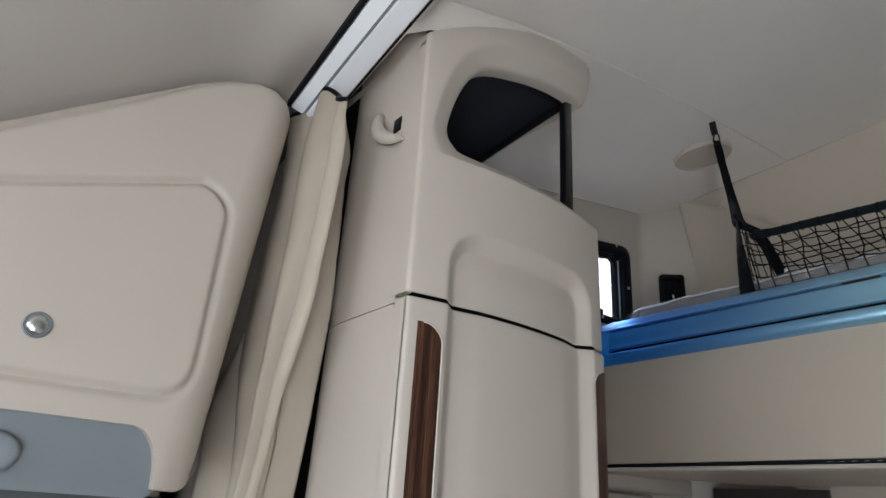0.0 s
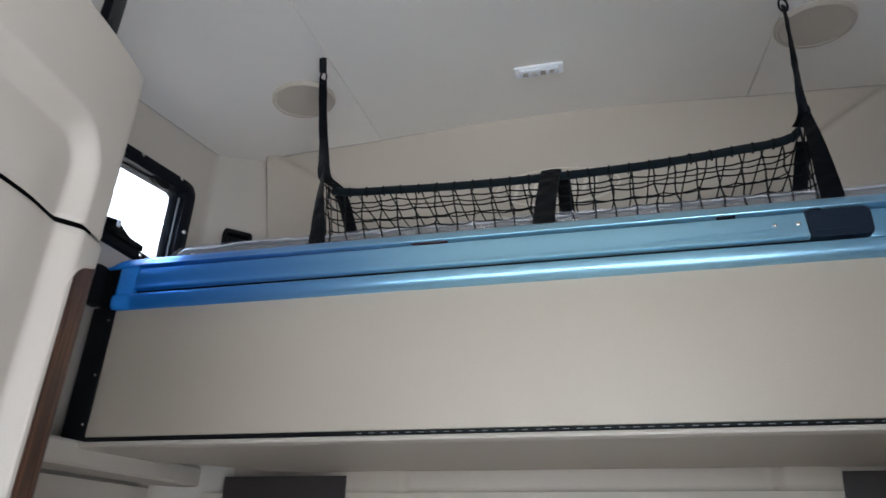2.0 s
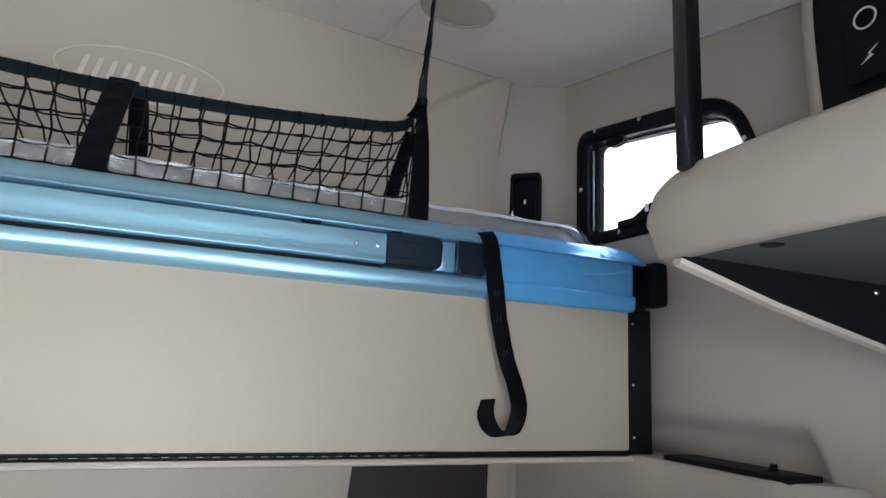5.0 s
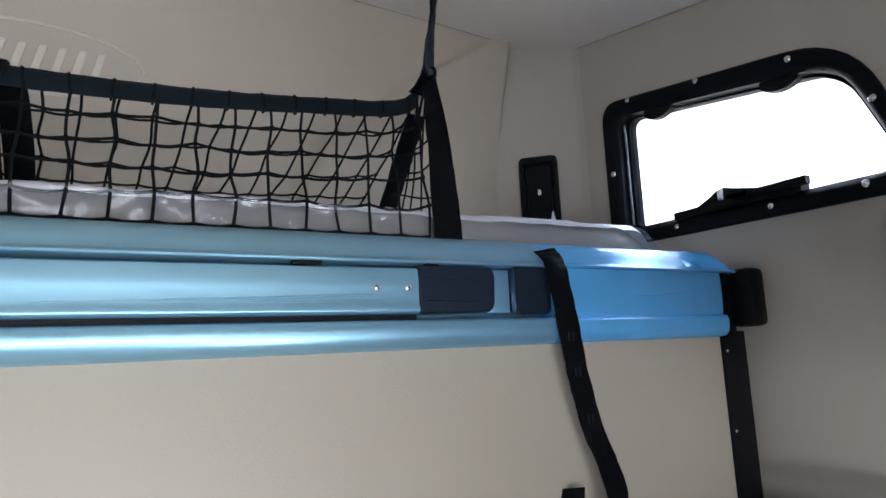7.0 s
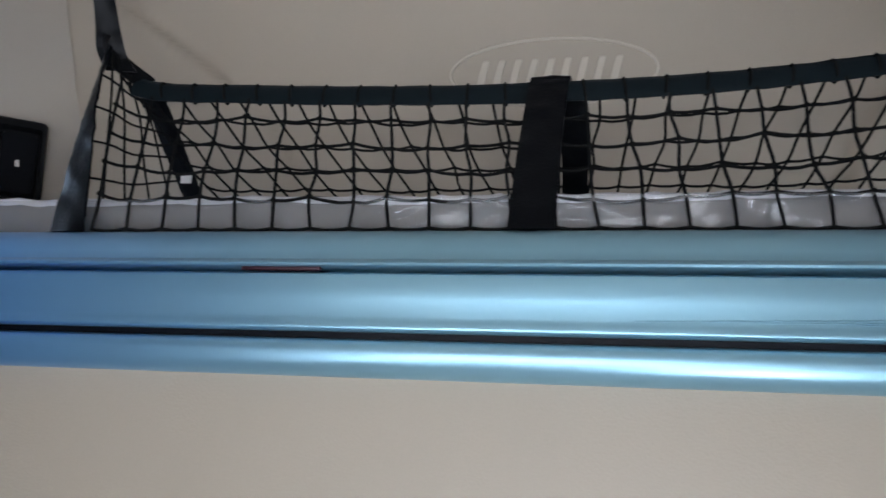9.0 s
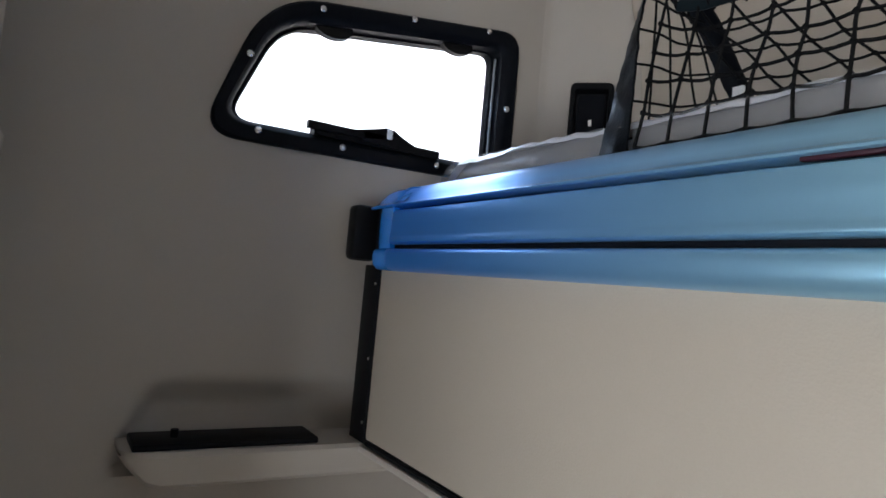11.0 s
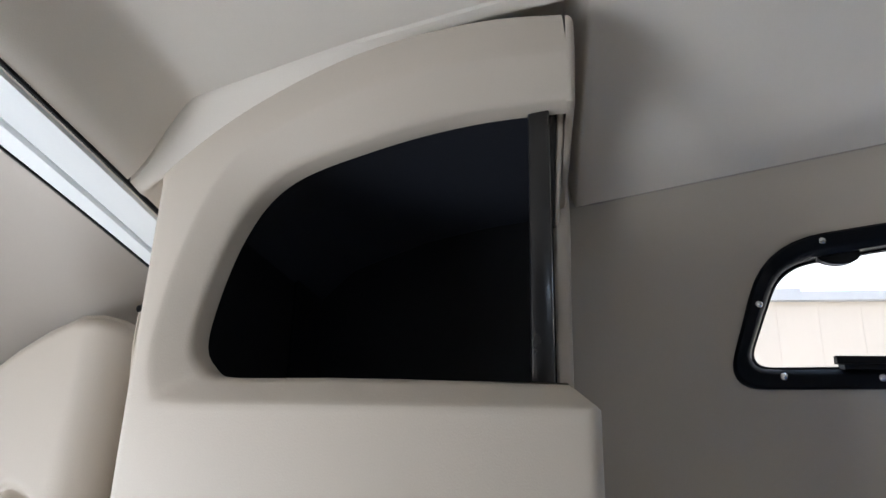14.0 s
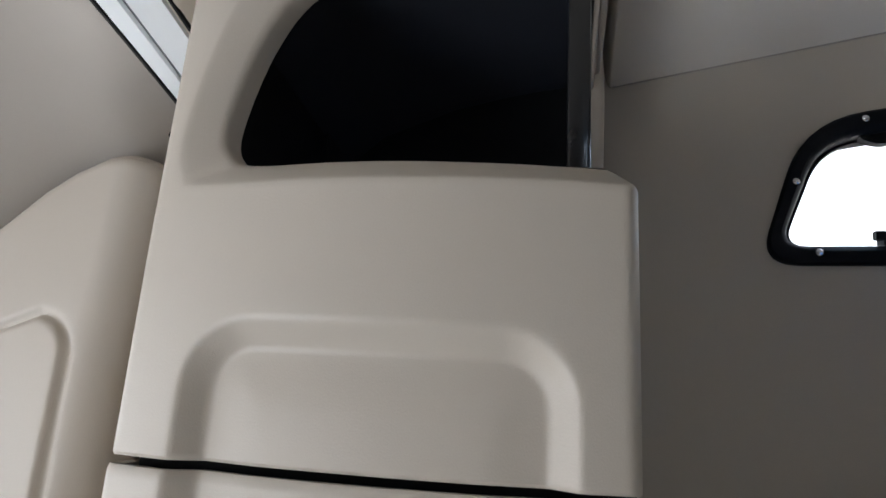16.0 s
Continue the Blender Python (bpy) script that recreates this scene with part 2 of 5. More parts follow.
def tube(bm, pts, r, n=6):
    pts = [Vector(p) for p in pts]
    loops = []
    for i, p in enumerate(pts):
        d = (pts[min(i + 1, len(pts) - 1)] - pts[max(i - 1, 0)]).normalized()
        a = d.cross(Vector((0.31, 0.87, 0.38))).normalized()
        b = d.cross(a)
        loops.append([p + r * (math.cos(2 * math.pi * k / n) * a + math.sin(2 * math.pi * k / n) * b) for k in range(n)])
    return loft(bm, loops, closed=True, caps=True)


def ribbon(bm, pts, wide, w, thick=0.0016, crumple=0.0022):
    """A strap along pts; wide is the way across it (one vector, or one for each point)."""
    pts = [Vector(p) for p in pts]
    n = len(pts)
    wides = [Vector(a).normalized() for a in (wide if isinstance(wide, list) else [wide] * n)]
    ws = w if isinstance(w, list) else [w] * n
    loops = []
    for q in range(3 * (n - 1) + 1):
        i = min(q // 3, n - 2)
        t = q / 3 - i
        p, a, half = pts[i].lerp(pts[i + 1], t), wides[i].lerp(wides[i + 1], t).normalized(), (ws[i] + (ws[i + 1] - ws[i]) * t) / 2
        d = (pts[i + 1] - pts[i]).normalized()
        nrm = d.cross(a).normalized()
        row = []
        for k in range(7):
            e = k / 3 - 1
            c = p + a * half * e
            dent = crumple * (noise.noise(c * 38 + d * 3) + 0.6 * noise.noise(c * 85))
            row.append((c + nrm * dent, nrm * thick * (0.5 + 0.3 * (1 - e * e))))
        loops.append([c + h for c, h in row] + [c - h for c, h in row[::-1]])
    return loft(bm, loops, closed=True, caps=True)


def smooth_line(pts, n):
    """n + 1 points along a Catmull-Rom curve through pts."""
    P = [Vector(p) for p in pts]
    P = [2 * P[0] - P[1]] + P + [2 * P[-1] - P[-2]]
    out = []
    for k in range(n + 1):
        s = k / n * (len(P) - 3)
        i = min(int(s), len(P) - 4)
        t = s - i
        a, b, c, d = P[i:i + 4]
        out.append(0.5 * (2 * b + (c - a) * t + (2 * a - 5 * b + 4 * c - d) * t * t + (3 * b - a - 3 * c + d) * t ** 3))
    return out


def resample(pts, n):
    """n + 1 points evenly along a polyline."""
    P = [Vector(p) for p in pts]
    L = [0]
    for a, b in zip(P, P[1:]):
        L.append(L[-1] + (b - a).length)
    out, i = [], 0
    for k in range(n + 1):
        s = L[-1] * k / n
        while i < len(P) - 2 and L[i + 1] < s:
            i += 1
        out.append(P[i].lerp(P[i + 1], (s - L[i]) / max(L[i + 1] - L[i], 1e-9)))
    return out


def lerp_table(table, x):
    for (a, fa), (b, fb) in zip(table, table[1:]):
        if x <= b:
            break
    return fa + (fb - fa) * (x - a) / (b - a)


def sstep(x):
    x = min(1, max(0, x))
    return x * x * (3 - 2 * x)


def round_poly(pts, r, n=5):
    """A closed 2D outline with rounded corners; r is one radius or one for each corner."""
    out = []
    N = len(pts)
    for i in range(N):
        p, a, b = Vector(pts[i]), Vector(pts[i - 1]), Vector(pts[(i + 1) % N])
        rr = r[i] if isinstance(r, (list, tuple)) else r
        da, db = (a - p), (b - p)
        rr = min(rr, da.length * 0.49, db.length * 0.49)
        s, e = p + da.normalized() * rr, p + db.normalized() * rr
        for k in range(n + 1):
            t = k / n
            out.append(s * (1 - t) ** 2 + 2 * p * t * (1 - t) + e * t * t)
    return out


def disc(bm, c, axis, r, h, n=20, dome=0.0):
    """A low round button along axis from c."""
    axis = Vector(axis).normalized()
    a = axis.orthogonal().normalized()
    b = axis.cross(a)
    ring = lambda rr, hh: [Vector(c) + axis * hh + rr * (math.cos(2 * math.pi * k / n) * a + math.sin(2 * math.pi * k / n) * b) for k in range(n)]
    loops = [ring(r, 0), ring(r, h * 0.7), ring(r * 0.93, h)]
    if dome:
        loops += [ring(r * 0.6, h + dome * 0.7), ring(r * 0.2, h + dome)]
    return loft(bm, loops, closed=True, caps=True)


# ---- setting ----
GROOVE = [(-1.3, 1.96), (-1.12, 2.03), (-0.96, 2.087), (-0.8, 2.138), (-0.62, 2.182), (-0.4, 2.227), (-0.15, 2.266), (0.04, 2.290), (0.3, 2.325), (0.5, 2.347), (0.62, 2.355)]


def track_z(x):
    """Height of the curtain track, arched over the way through."""
    return 2.068 - 0.150 * (abs(x) / 0.8) ** 1.3


def ceiling_z(x, y):
    if y < -0.975:
        k = sstep((y + 1.06) / 0.085)
        return (track_z(x) + 0.004) * (1 - k) + ceiling_z(x, -0.975) * k
    zg, ax = lerp_table(GROOVE, y), abs(x)
    if ax < 0.565:
        return zg + 0.002 + (0.042 - 0.020 * sstep((y - 0.1) / 0.4)) * (1 - (ax / 0.565) ** 2)
    zs = 2.219 + 0.190 * y
    s = (ax - 0.565) / 0.54
    z = zg - (zg - zs) * (0.55 * s + 0.45 * s * s)
    if y < -0.515:
        # the headliner turns down to the cabinet's header and rolls in above it
        low = lerp_table(HEADER_TOP, y) + lerp_table([(-1.06, 0.006), (-0.98, 0.008), (-0.90, 0.020), (-0.77, 0.028), (-0.5, 0.036)], y)
        k = sstep((ax - 0.567) / 0.024) * (1 - sstep((y + 0.556) / 0.04))
        z = z + (low - z) * k + 0.09 * sstep((ax - 0.587) / 0.018) * sstep(k)
    return z


HEADER_TOP = [(-1.06, 1.963), (-1.012, 1.976), (-1.000, 1.992), (-0.907, 2.048), (-0.777, 2.105), (-0.648, 2.140), (-0.556, 2.154), (-0.5, 2.158)]


def build_ceiling():
    bm = bmesh.new()
    xs = sorted({-1.16, 1.16, -0.5692, 0.5692, -0.567, 0.567, -0.5648, 0.5648, -0.562, 0.562, -0.55, 0.55} | {round(-1.1 + 0.1 * i, 3) for i in range(23)} | {s * (0.5715 + 0.0028 * i) for i in range(14) for s in (-1, 1)})
    ys = [-1.06 + 0.0085 * j for j in range(11)] + sorted([-0.97 + 1.62 * j / 36 for j in range(1, 37)] + [-0.578 + 0.006 * j for j in range(11)])
    rows = []
    for y in ys:
        row = []
        for x in xs:
            z = ceiling_z(x, y) + (0.007 if abs(abs(x) - 0.567) < 0.001 else 0)
            row.append(bm.verts.new((x, y, z)))
        rows.append(row)
    for a, b in zip(rows, rows[1:]):
        for i in range(len(xs) - 1):
            bm.faces.new((a[i], a[i + 1], b[i + 1], b[i]))
    g = bmesh.ops.extrude_face_region(bm, geom=bm.faces[:])
    for v in g["geom"]:
        if isinstance(v, bmesh.types.BMVert):
            v.co.z += 0.04
    solid("ceiling", bm, M_CEIL, "grey-beige fabric headliner with sewn seams", "ceiling", smooth=40)


LOCKER_TOP = [(-2.3, 1.42), (-1.82, 1.42), (-1.60, 1.583), (-1.573, 1.603), (-1.453, 1.702), (-1.38, 1.764), (-1.334, 1.804), (-1.29, 1.833), (-1.243, 1.854), (-1.21, 1.855), (-1.18, 1.848), (-1.165, 1.838), (-1.152, 1.820), (-1.14, 1.812)]


def cab_edge_z(y):
    """Upper edge of the side lockers, rounded off at its rear end."""
    return lerp_table(LOCKER_TOP, y)


def build_cab_ceiling():
    def f(u, v):
        y, x = -1.145 - 1.8 * v ** 1.6, -1.05 + 2.1 * u
        low = min(2.12, cab_edge_z(min(y, -1.225)) + 0.006 + 0.62 * sstep((0.80 - abs(x)) / 0.55))
        k = sstep((-1.145 - y) / (0.09 + 0.25 * sstep((0.8 - abs(x)) / 0.5)))
        return (x, y, (track_z(x) + 0.012) * (1 - k) + low * k)
    bm = grid(40, 40, f)
    g = bmesh.ops.extrude_face_region(bm, geom=bm.faces[:])
    for v in g["geom"]:
        if isinstance(v, bmesh.types.BMVert):
            v.co.z += 0.03
    solid("ceiling_cab", bm, M_CEIL_DIM, "tan fabric headliner over the seats, darkened in its colour", "ceiling", smooth=True)


WIN_OUT = round_poly([(-0.284, 1.787), (0.331, 1.797), (0.331, 2.126), (-0.198, 2.043)], [0.065, 0.045, 0.05, 0.10], 7)
WIN_IN = round_poly([(-0.247, 1.822), (0.289, 1.832), (0.289, 2.081), (-0.172, 2.005)], [0.042, 0.02, 0.028, 0.06], 7)


def outline_hit(poly, c, ang):
    d = Vector((math.cos(ang), math.sin(ang)))
    best = 0
    for i in range(len(poly)):
        a, b = Vector(poly[i]) - c, Vector(poly[(i + 1) % len(poly)]) - c
        e = b - a
        det = d.x * -e.y + d.y * e.x
        if abs(det) < 1e-12:
            continue
        t = (a.x * -e.y + a.y * e.x) / det
        s = (d.x * a.y - d.y * a.x) / det
        if t > 0 and -1e-6 <= s <= 1 + 1e-6:
            best = max(best, t)
    return c + d * best


WIN_C = Vector((0.04, 1.945))


def ring_angles(rect):
    A = {2 * math.pi * k / 240 for k in range(240)}
    for p in rect:
        A.add(math.atan2(p[1] - WIN_C.y, p[0] - WIN_C.x) % (2 * math.pi))
    return sorted(A)


def build_side_wall(name, s):
    """A side wall of the sleeper, s = -1 or 1, with its window opening."""
    rect = [(-1.16, 1.46), (0.415, 1.46), (0.415, 2.34), (-1.16, 2.34)]
    ang = ring_angles(rect)
    xi, xo = s * 1.105, s * 1.16
    hole = [outline_hit(WIN_IN, WIN_C, a) for a in ang]
    hole = [WIN_C + (p - WIN_C) * 1.03 for p in hole]
    out = [outline_hit(rect, WIN_C, a) for a in ang]
    L = lambda x, pts: [(x, p.x, p.y) for p in pts]
    bm = bmesh.new()
    loft(bm, [L(xi, out), L(xi, hole), L(xo, hole), L(xo, out), L(xi, out)], closed=True)
    bmesh.ops.remove_doubles(bm, verts=bm.verts, dist=1e-5)
    solid(name, bm, M_WALL, "beige textured vinyl sleeper side wall", "wall")
    # lower part, hollowed a little above the ledge

    def f(u, v):
        y = -1.16 + 1.575 * u
        z = 1.46 * v if v < 0.5 else 0.73 + 0.73 * (v - 0.5) / 0.5
        hollow = sstep((1.405 - z) / 0.05) * sstep((y + 0.345 - (z - 1.31) * 0.40) / 0.022) * sstep((z - 1.25) / 0.02)
        return (s * (1.105 + 0.034 * hollow), y, z)
    bm = grid(160, 120, f)
    g = bmesh.ops.extrude_face_region(bm, geom=bm.faces[:])
    for v in g["geom"]:
        if isinstance(v, bmesh.types.BMVert):
            v.co.x = s * 1.16
    solid(name + "_lower", bm, M_WALL, "beige moulded lower side wall", "wall", smooth=50)
    # the slanting corner to the rear wall
    pts = [(1.105, 0.395), (1.088, 0.430), (0.975, 0.536), (0.950, 0.575)]
    bm = bmesh.new()
    inner = smooth_line([(x, y, 0) for x, y in pts], 12)
    loft(bm, [[(s * p.x, p.y, 0.0) for p in inner], [(s * p.x, p.y, 2.42) for p in inner],
              [(s * (p.x + 0.05), p.y + 0.05, 2.42) for p in inner], [(s * (p.x + 0.05), p.y + 0.05, 0.0) for p in inner]])
    solid(name + "_corner", bm, M_WALL, "beige slanting corner panel of the sleeper", "wall", smooth=60)


def crease_x(z):
    """Half width of the raised middle of the rear wall at height z."""
    return lerp_table([(1.2, 0.43), (1.86, 0.437), (1.92, 0.455), (2.0, 0.49), (2.05, 0.54), (2.10, 0.60), (2.16, 0.67), (2.23, 0.77), (2.32, 0.91), (2.5, 1.2)], z)


def build_rear_wall():
    def f(u, v):
        x, z = -0.97 + 1.94 * u, 1.25 + 1.2 * v
        cx = crease_x(z)
        d = abs(x) - cx
        y = 0.503 + 0.004 * math.cos(x * 2)
        if d > 0:
            y += 0.075 * sstep(d / 0.48) - 0.020 * sstep(d / 0.018)
        y += 0.005 * math.exp(-(d / 0.007) ** 2)
        if z > 2.33:
            y -= 0.010 * ((z - 2.33) / 0.06) ** 2
        return (x, y, z)
    bm = grid(260, 90, f)
    g = bmesh.ops.extrude_face_region(bm, geom=bm.faces[:])
    for v in g["geom"]:
        if isinstance(v, bmesh.types.BMVert):
            v.co.y = 0.66
    solid("wall_rear", bm, M_BACK, "padded beige rear wall with a raised middle panel", "wall", smooth=True)
    bm = box(-1.16, 1.16, 0.50, 0.66, 0.0, 1.249)
    solid("wall_rear_lower", bm, M_BACK, "beige rear wall behind the lower bunk", "wall")


def build_shell():
    bm = box(-1.2, 1.2, -3.0, 0.7, -0.05, 0.0)
    solid("floor", bm, M_FLOOR, "dark grey worn floor carpet", "floor")
    # Unseen pale surfaces added to bounce light up to the sleeper ceiling.
    bm = box(-1.1, 1.1, -0.50, 0.497, 0.0, 0.50)
    solid("floor_bounce_block", bm, M_BOUNCE, "pale unseen block added to bounce light up in the sleeper", "floor")
    bm = box(-0.55, 1.0, -1.15, -0.50, 0.001, 0.02)
    solid("floor_bounce_sheet", bm, M_BOUNCE, "pale unseen aisle floor added to bounce light up", "floor")
    # Unseen outer wall and roof slab, added to stop stray sun.
    bm = box(-1.3, 1.3, 0.70, 0.75, -0.05, 2.62)
    solid("wall_rear_sunstop", bm, M_WALL, "plain unseen outer rear wall added to keep sun out", "wall")
    bm = box(-1.3, 1.3, -3.05, 0.75, 2.62, 2.66)
    solid("roof", bm, M_WALL, "plain unseen roof slab added to keep sun out", "roof")
    # cab sides and front, open at the glass and at an assumed, unseen doorway
    for s, nm in ((-1, "wall_cab_left"), (1, "wall_cab_right")):
        bm = bmesh.new()
        low = 0.78 if s < 0 else 0.12
        for y0, y1, z0, z1 in ((-3.0, -1.16, 0.0, low), (-3.0, -2.55, low, 1.5), (-1.75, -1.16, low, 1.5), (-3.0, -1.16, 1.5, 2.1)):
            box(min(s * 1.0, s * 1.05), max(s * 1.0, s * 1.05), y0, y1, z0, z1, bm=bm)
        solid(nm, bm, M_WALL, "beige cab side trim round the door opening", "wall")
        bm = box(min(s * 1.0, s * 1.16), max(s * 1.0, s * 1.16), -1.19, -1.16, 0.0, 2.1)
        solid(nm + "_return", bm, M_WALL, "beige return between cab and sleeper", "wall")
    bm = bmesh.new()
    for x0, x1, z0, z1 in ((-1.05, 1.05, 0.0, 1.05), (-1.05, -0.95, 1.05, 1.72), (0.95, 1.05, 1.05, 1.72), (-1.05, 1.05, 1.72, 2.3)):
        box(x0, x1, -3.0, -2.92, z0, z1, bm=bm)
    solid("wall_front", bm, M_GREY, "grey dash and windscreen surround", "wall")


build_ceiling()
build_cab_ceiling()
build_side_wall("wall_left", -1)
build_side_wall("wall_right", 1)
build_rear_wall()
build_shell()


def build_seams():
    """Thin dark lines put in for the shaded gap where the headliner meets the rear and side walls."""
    bm = bmesh.new()
    tube(bm, [(x, 0.501 + 0.004 * math.cos(2 * x), ceiling_z(x, 0.5) - 0.001) for x in [-0.93 + 1.86 * k / 60 for k in range(61)]], 0.0015, 6)
    solid("trim_gap_line_rear", bm, M_SEAM, "dark line put in for the gap between headliner and rear wall", "trim", smooth=60)
    for s in (-1, 1):
        bm = bmesh.new()
        tube(bm, [(s * 1.1035, y, ceiling_z(1.1035, y) - 0.001) for y in [-0.56 + 0.96 * k / 40 for k in range(41)]], 0.0015, 6)
        solid("trim_gap_line_side", bm, M_SEAM, "dark line put in for the gap between headliner and side wall", "trim", smooth=60)


build_seams()

# ---- windows ----


def build_window(name, s):
    """Side window of the sleeper in a screwed black trim ring, s = -1 or 1."""
    win = thing(name, "small tilt window with black screwed trim in the side wall", "window", (s * 1.105, 0.04, 1.8), kind="structure")
    n = 320
    ang = [2 * math.pi * k / n for k in range(n)]
    outer = [outline_hit(WIN_OUT, WIN_C, a) for a in ang]
    inner = [outline_hit(WIN_IN, WIN_C, a) for a in ang]
    L = lambda x, k: [(s * x, (o.lerp(i, k)).x, (o.lerp(i, k)).y) for o, i in zip(outer, inner)]
    bm = bmesh.new()
    loft(bm, [L(1.106, 0), L(1.098, 0.02), L(1.094, 0.12), L(1.093, 0.6), L(1.096, 0.75), L(1.104, 0.95), L(1.13, 1.0), L(1.158, 1.0)], closed=True)
    part("window_frame", bm, M_FRAME, win, "black plastic trim ring")
    mid = [WIN_C + (p - WIN_C) * 1.0 for p in inner]
    bm = bmesh.new()
    G = lambda x, k: [(s * x, p.x + (WIN_C.x - p.x) * k, p.y + (WIN_C.y - p.y) * k) for p in mid]
    loft(bm, [G(1.128, 0.0), G(1.126, 0.035), G(1.136, 0.045), G(1.138, 0.0)], closed=True)
    part("seal", bm, M_FRAME, win, "black rubber seal")
    bm = bmesh.new()
    line = [(s * 1.119, 0.2845 + 0.0005 * math.sin(k * 1.7), 1.842 + 0.222 * k / 24) for k in range(25)]
    tube(bm, line, 0.0024, 6)
    part("worn_strip", bm, M_GREY, win, "pale worn strip of sealant", smooth=60)
    bm = bmesh.new()
    bm.faces.new([bm.verts.new(p) for p in G(1.140, 0.0)])
    ext = bmesh.ops.extrude_face_region(bm, geom=bm.faces[:])
    for v in ext["geom"]:
        if isinstance(v, bmesh.types.BMVert):
            v.co.x += s * 0.004
    pane = part("pane", bm, M_GLASS, win, "clear glass pane", smooth=False)
    pane.visible_shadow = False
    for y, z in ((-0.219, 1.931), (-0.104, 2.042), (0.075, 2.078), (0.247, 2.105), (0.306, 1.957), (0.152, 1.811), (-0.043, 1.809), (-0.193, 1.809)):
        bm = bmesh.new()
        disc(bm, (s * 1.094, y, z), (-s, 0, 0), 0.0062, 0.002, 12, 0.0022)
        part("screw", bm, M_STEEL, win)
    # latch along the sill
    bm = bmesh.new()
    prof = [(-0.098, 1.822), (-0.098, 1.836), (-0.05, 1.838), (-0.02, 1.846), (0.015, 1.854), (0.040, 1.861), (0.055, 1.859), (0.075, 1.848), (0.10, 1.838), (0.155, 1.838), (0.155, 1.824)]
    loft(bm, [[(s * x, y, z) for y, z in prof] for x in (1.092, 1.116)], closed=True, caps=True)
    latch = part("latch", bm, M_BLACK, win, "black window latch on the sill", smooth=False)
    bm = box(min(s * 1.084, s * 1.092), max(s * 1.084, s * 1.092), -0.01, 0.06, 1.826, 1.846, 0.002)
    part("latch_lever", bm, M_BLACK, latch)
    bm = bmesh.new()
    loft(bm, [[(s * x, y, z) for y, z in ((0.03, 1.836), (0.03, 1.850), (-0.03, 1.843), (-0.06, 1.843), (-0.112, 1.843), (-0.112, 1.830), (-0.06, 1.830), (-0.02, 1.832))] for x in (1.084, 1.096)], closed=True, caps=True)
    part("latch_arm", bm, M_BLACK, latch, smooth=False)
    bm = box(min(s * 1.079, s * 1.085), max(s * 1.079, s * 1.085), 0.036, 0.046, 1.838, 1.857, 0.002)
    part("catch", bm, M_ALU, latch, "small bare metal catch")
    for yc in (-0.075, 0.185):
        bm = bmesh.new()
        zt = 2.009 + (yc + 0.150) * (2.078 - 2.009) / 0.422
        lo = [(yc - 0.035 + 0.07 * k / 12, zt - 0.004 - 0.014 * math.sin(math.pi * k / 12) ** 0.6) for k in range(13)]
        hi = [(yc + 0.035, zt + 0.012), (yc - 0.035, zt + 0.004)]
        loft(bm, [[(s * x, y, z) for y, z in lo + hi] for x in (1.11, 1.125)], closed=True, caps=True)
        part("hinge_pad", bm, M_BLACK, win)


build_window("window_1", -1)
build_window("window_2", 1)

# ---- tall cabinet beside the curtain ----


def face_x(y, z):
    """The bowed aisle face of the tall cabinet."""
    bow = 0.032 * (1 - ((y + 0.77) / 0.240) ** 2)
    back = 0.0 if z < 1.46 else -0.004 - 0.006 * sstep((z - 1.60) / 0.4)
    return -0.566 + bow + back


def rr_distance(y, z, y0, y1, ztop, r):
    """How far inside an outline with two round upper corners, open below."""
    dy = max(y0 + r - y, y - (y1 - r), 0)
    dz = max(z - (ztop - r), 0)
    if dy > 0 and dz > 0:
        return r - math.hypot(dy, dz)
    return min(y - y0, y1 - y, ztop - z)


def recess(y, z):
    d = rr_distance(y, z, -0.943, -0.575, 1.594, 0.07)
    t = min(1, max(0, d / 0.031))
    lip = 0.024 * (0.25 * sstep(t) + 0.75 * min(1, max(0, (t - 0.08) / 0.84)))
    return lip - 0.005 * sstep((d - 0.028) / 0.06)


def corner_round(y, y0, y1, r):
    """Rounded long edges of the face: falls back near both ends."""
    d = min(y - y0, y1 - y)
    r = r if y1 - y < y - y0 else 0.36 * r
    return 0 if d >= r else r - math.sqrt(max(0, r * r - (r - d) ** 2))


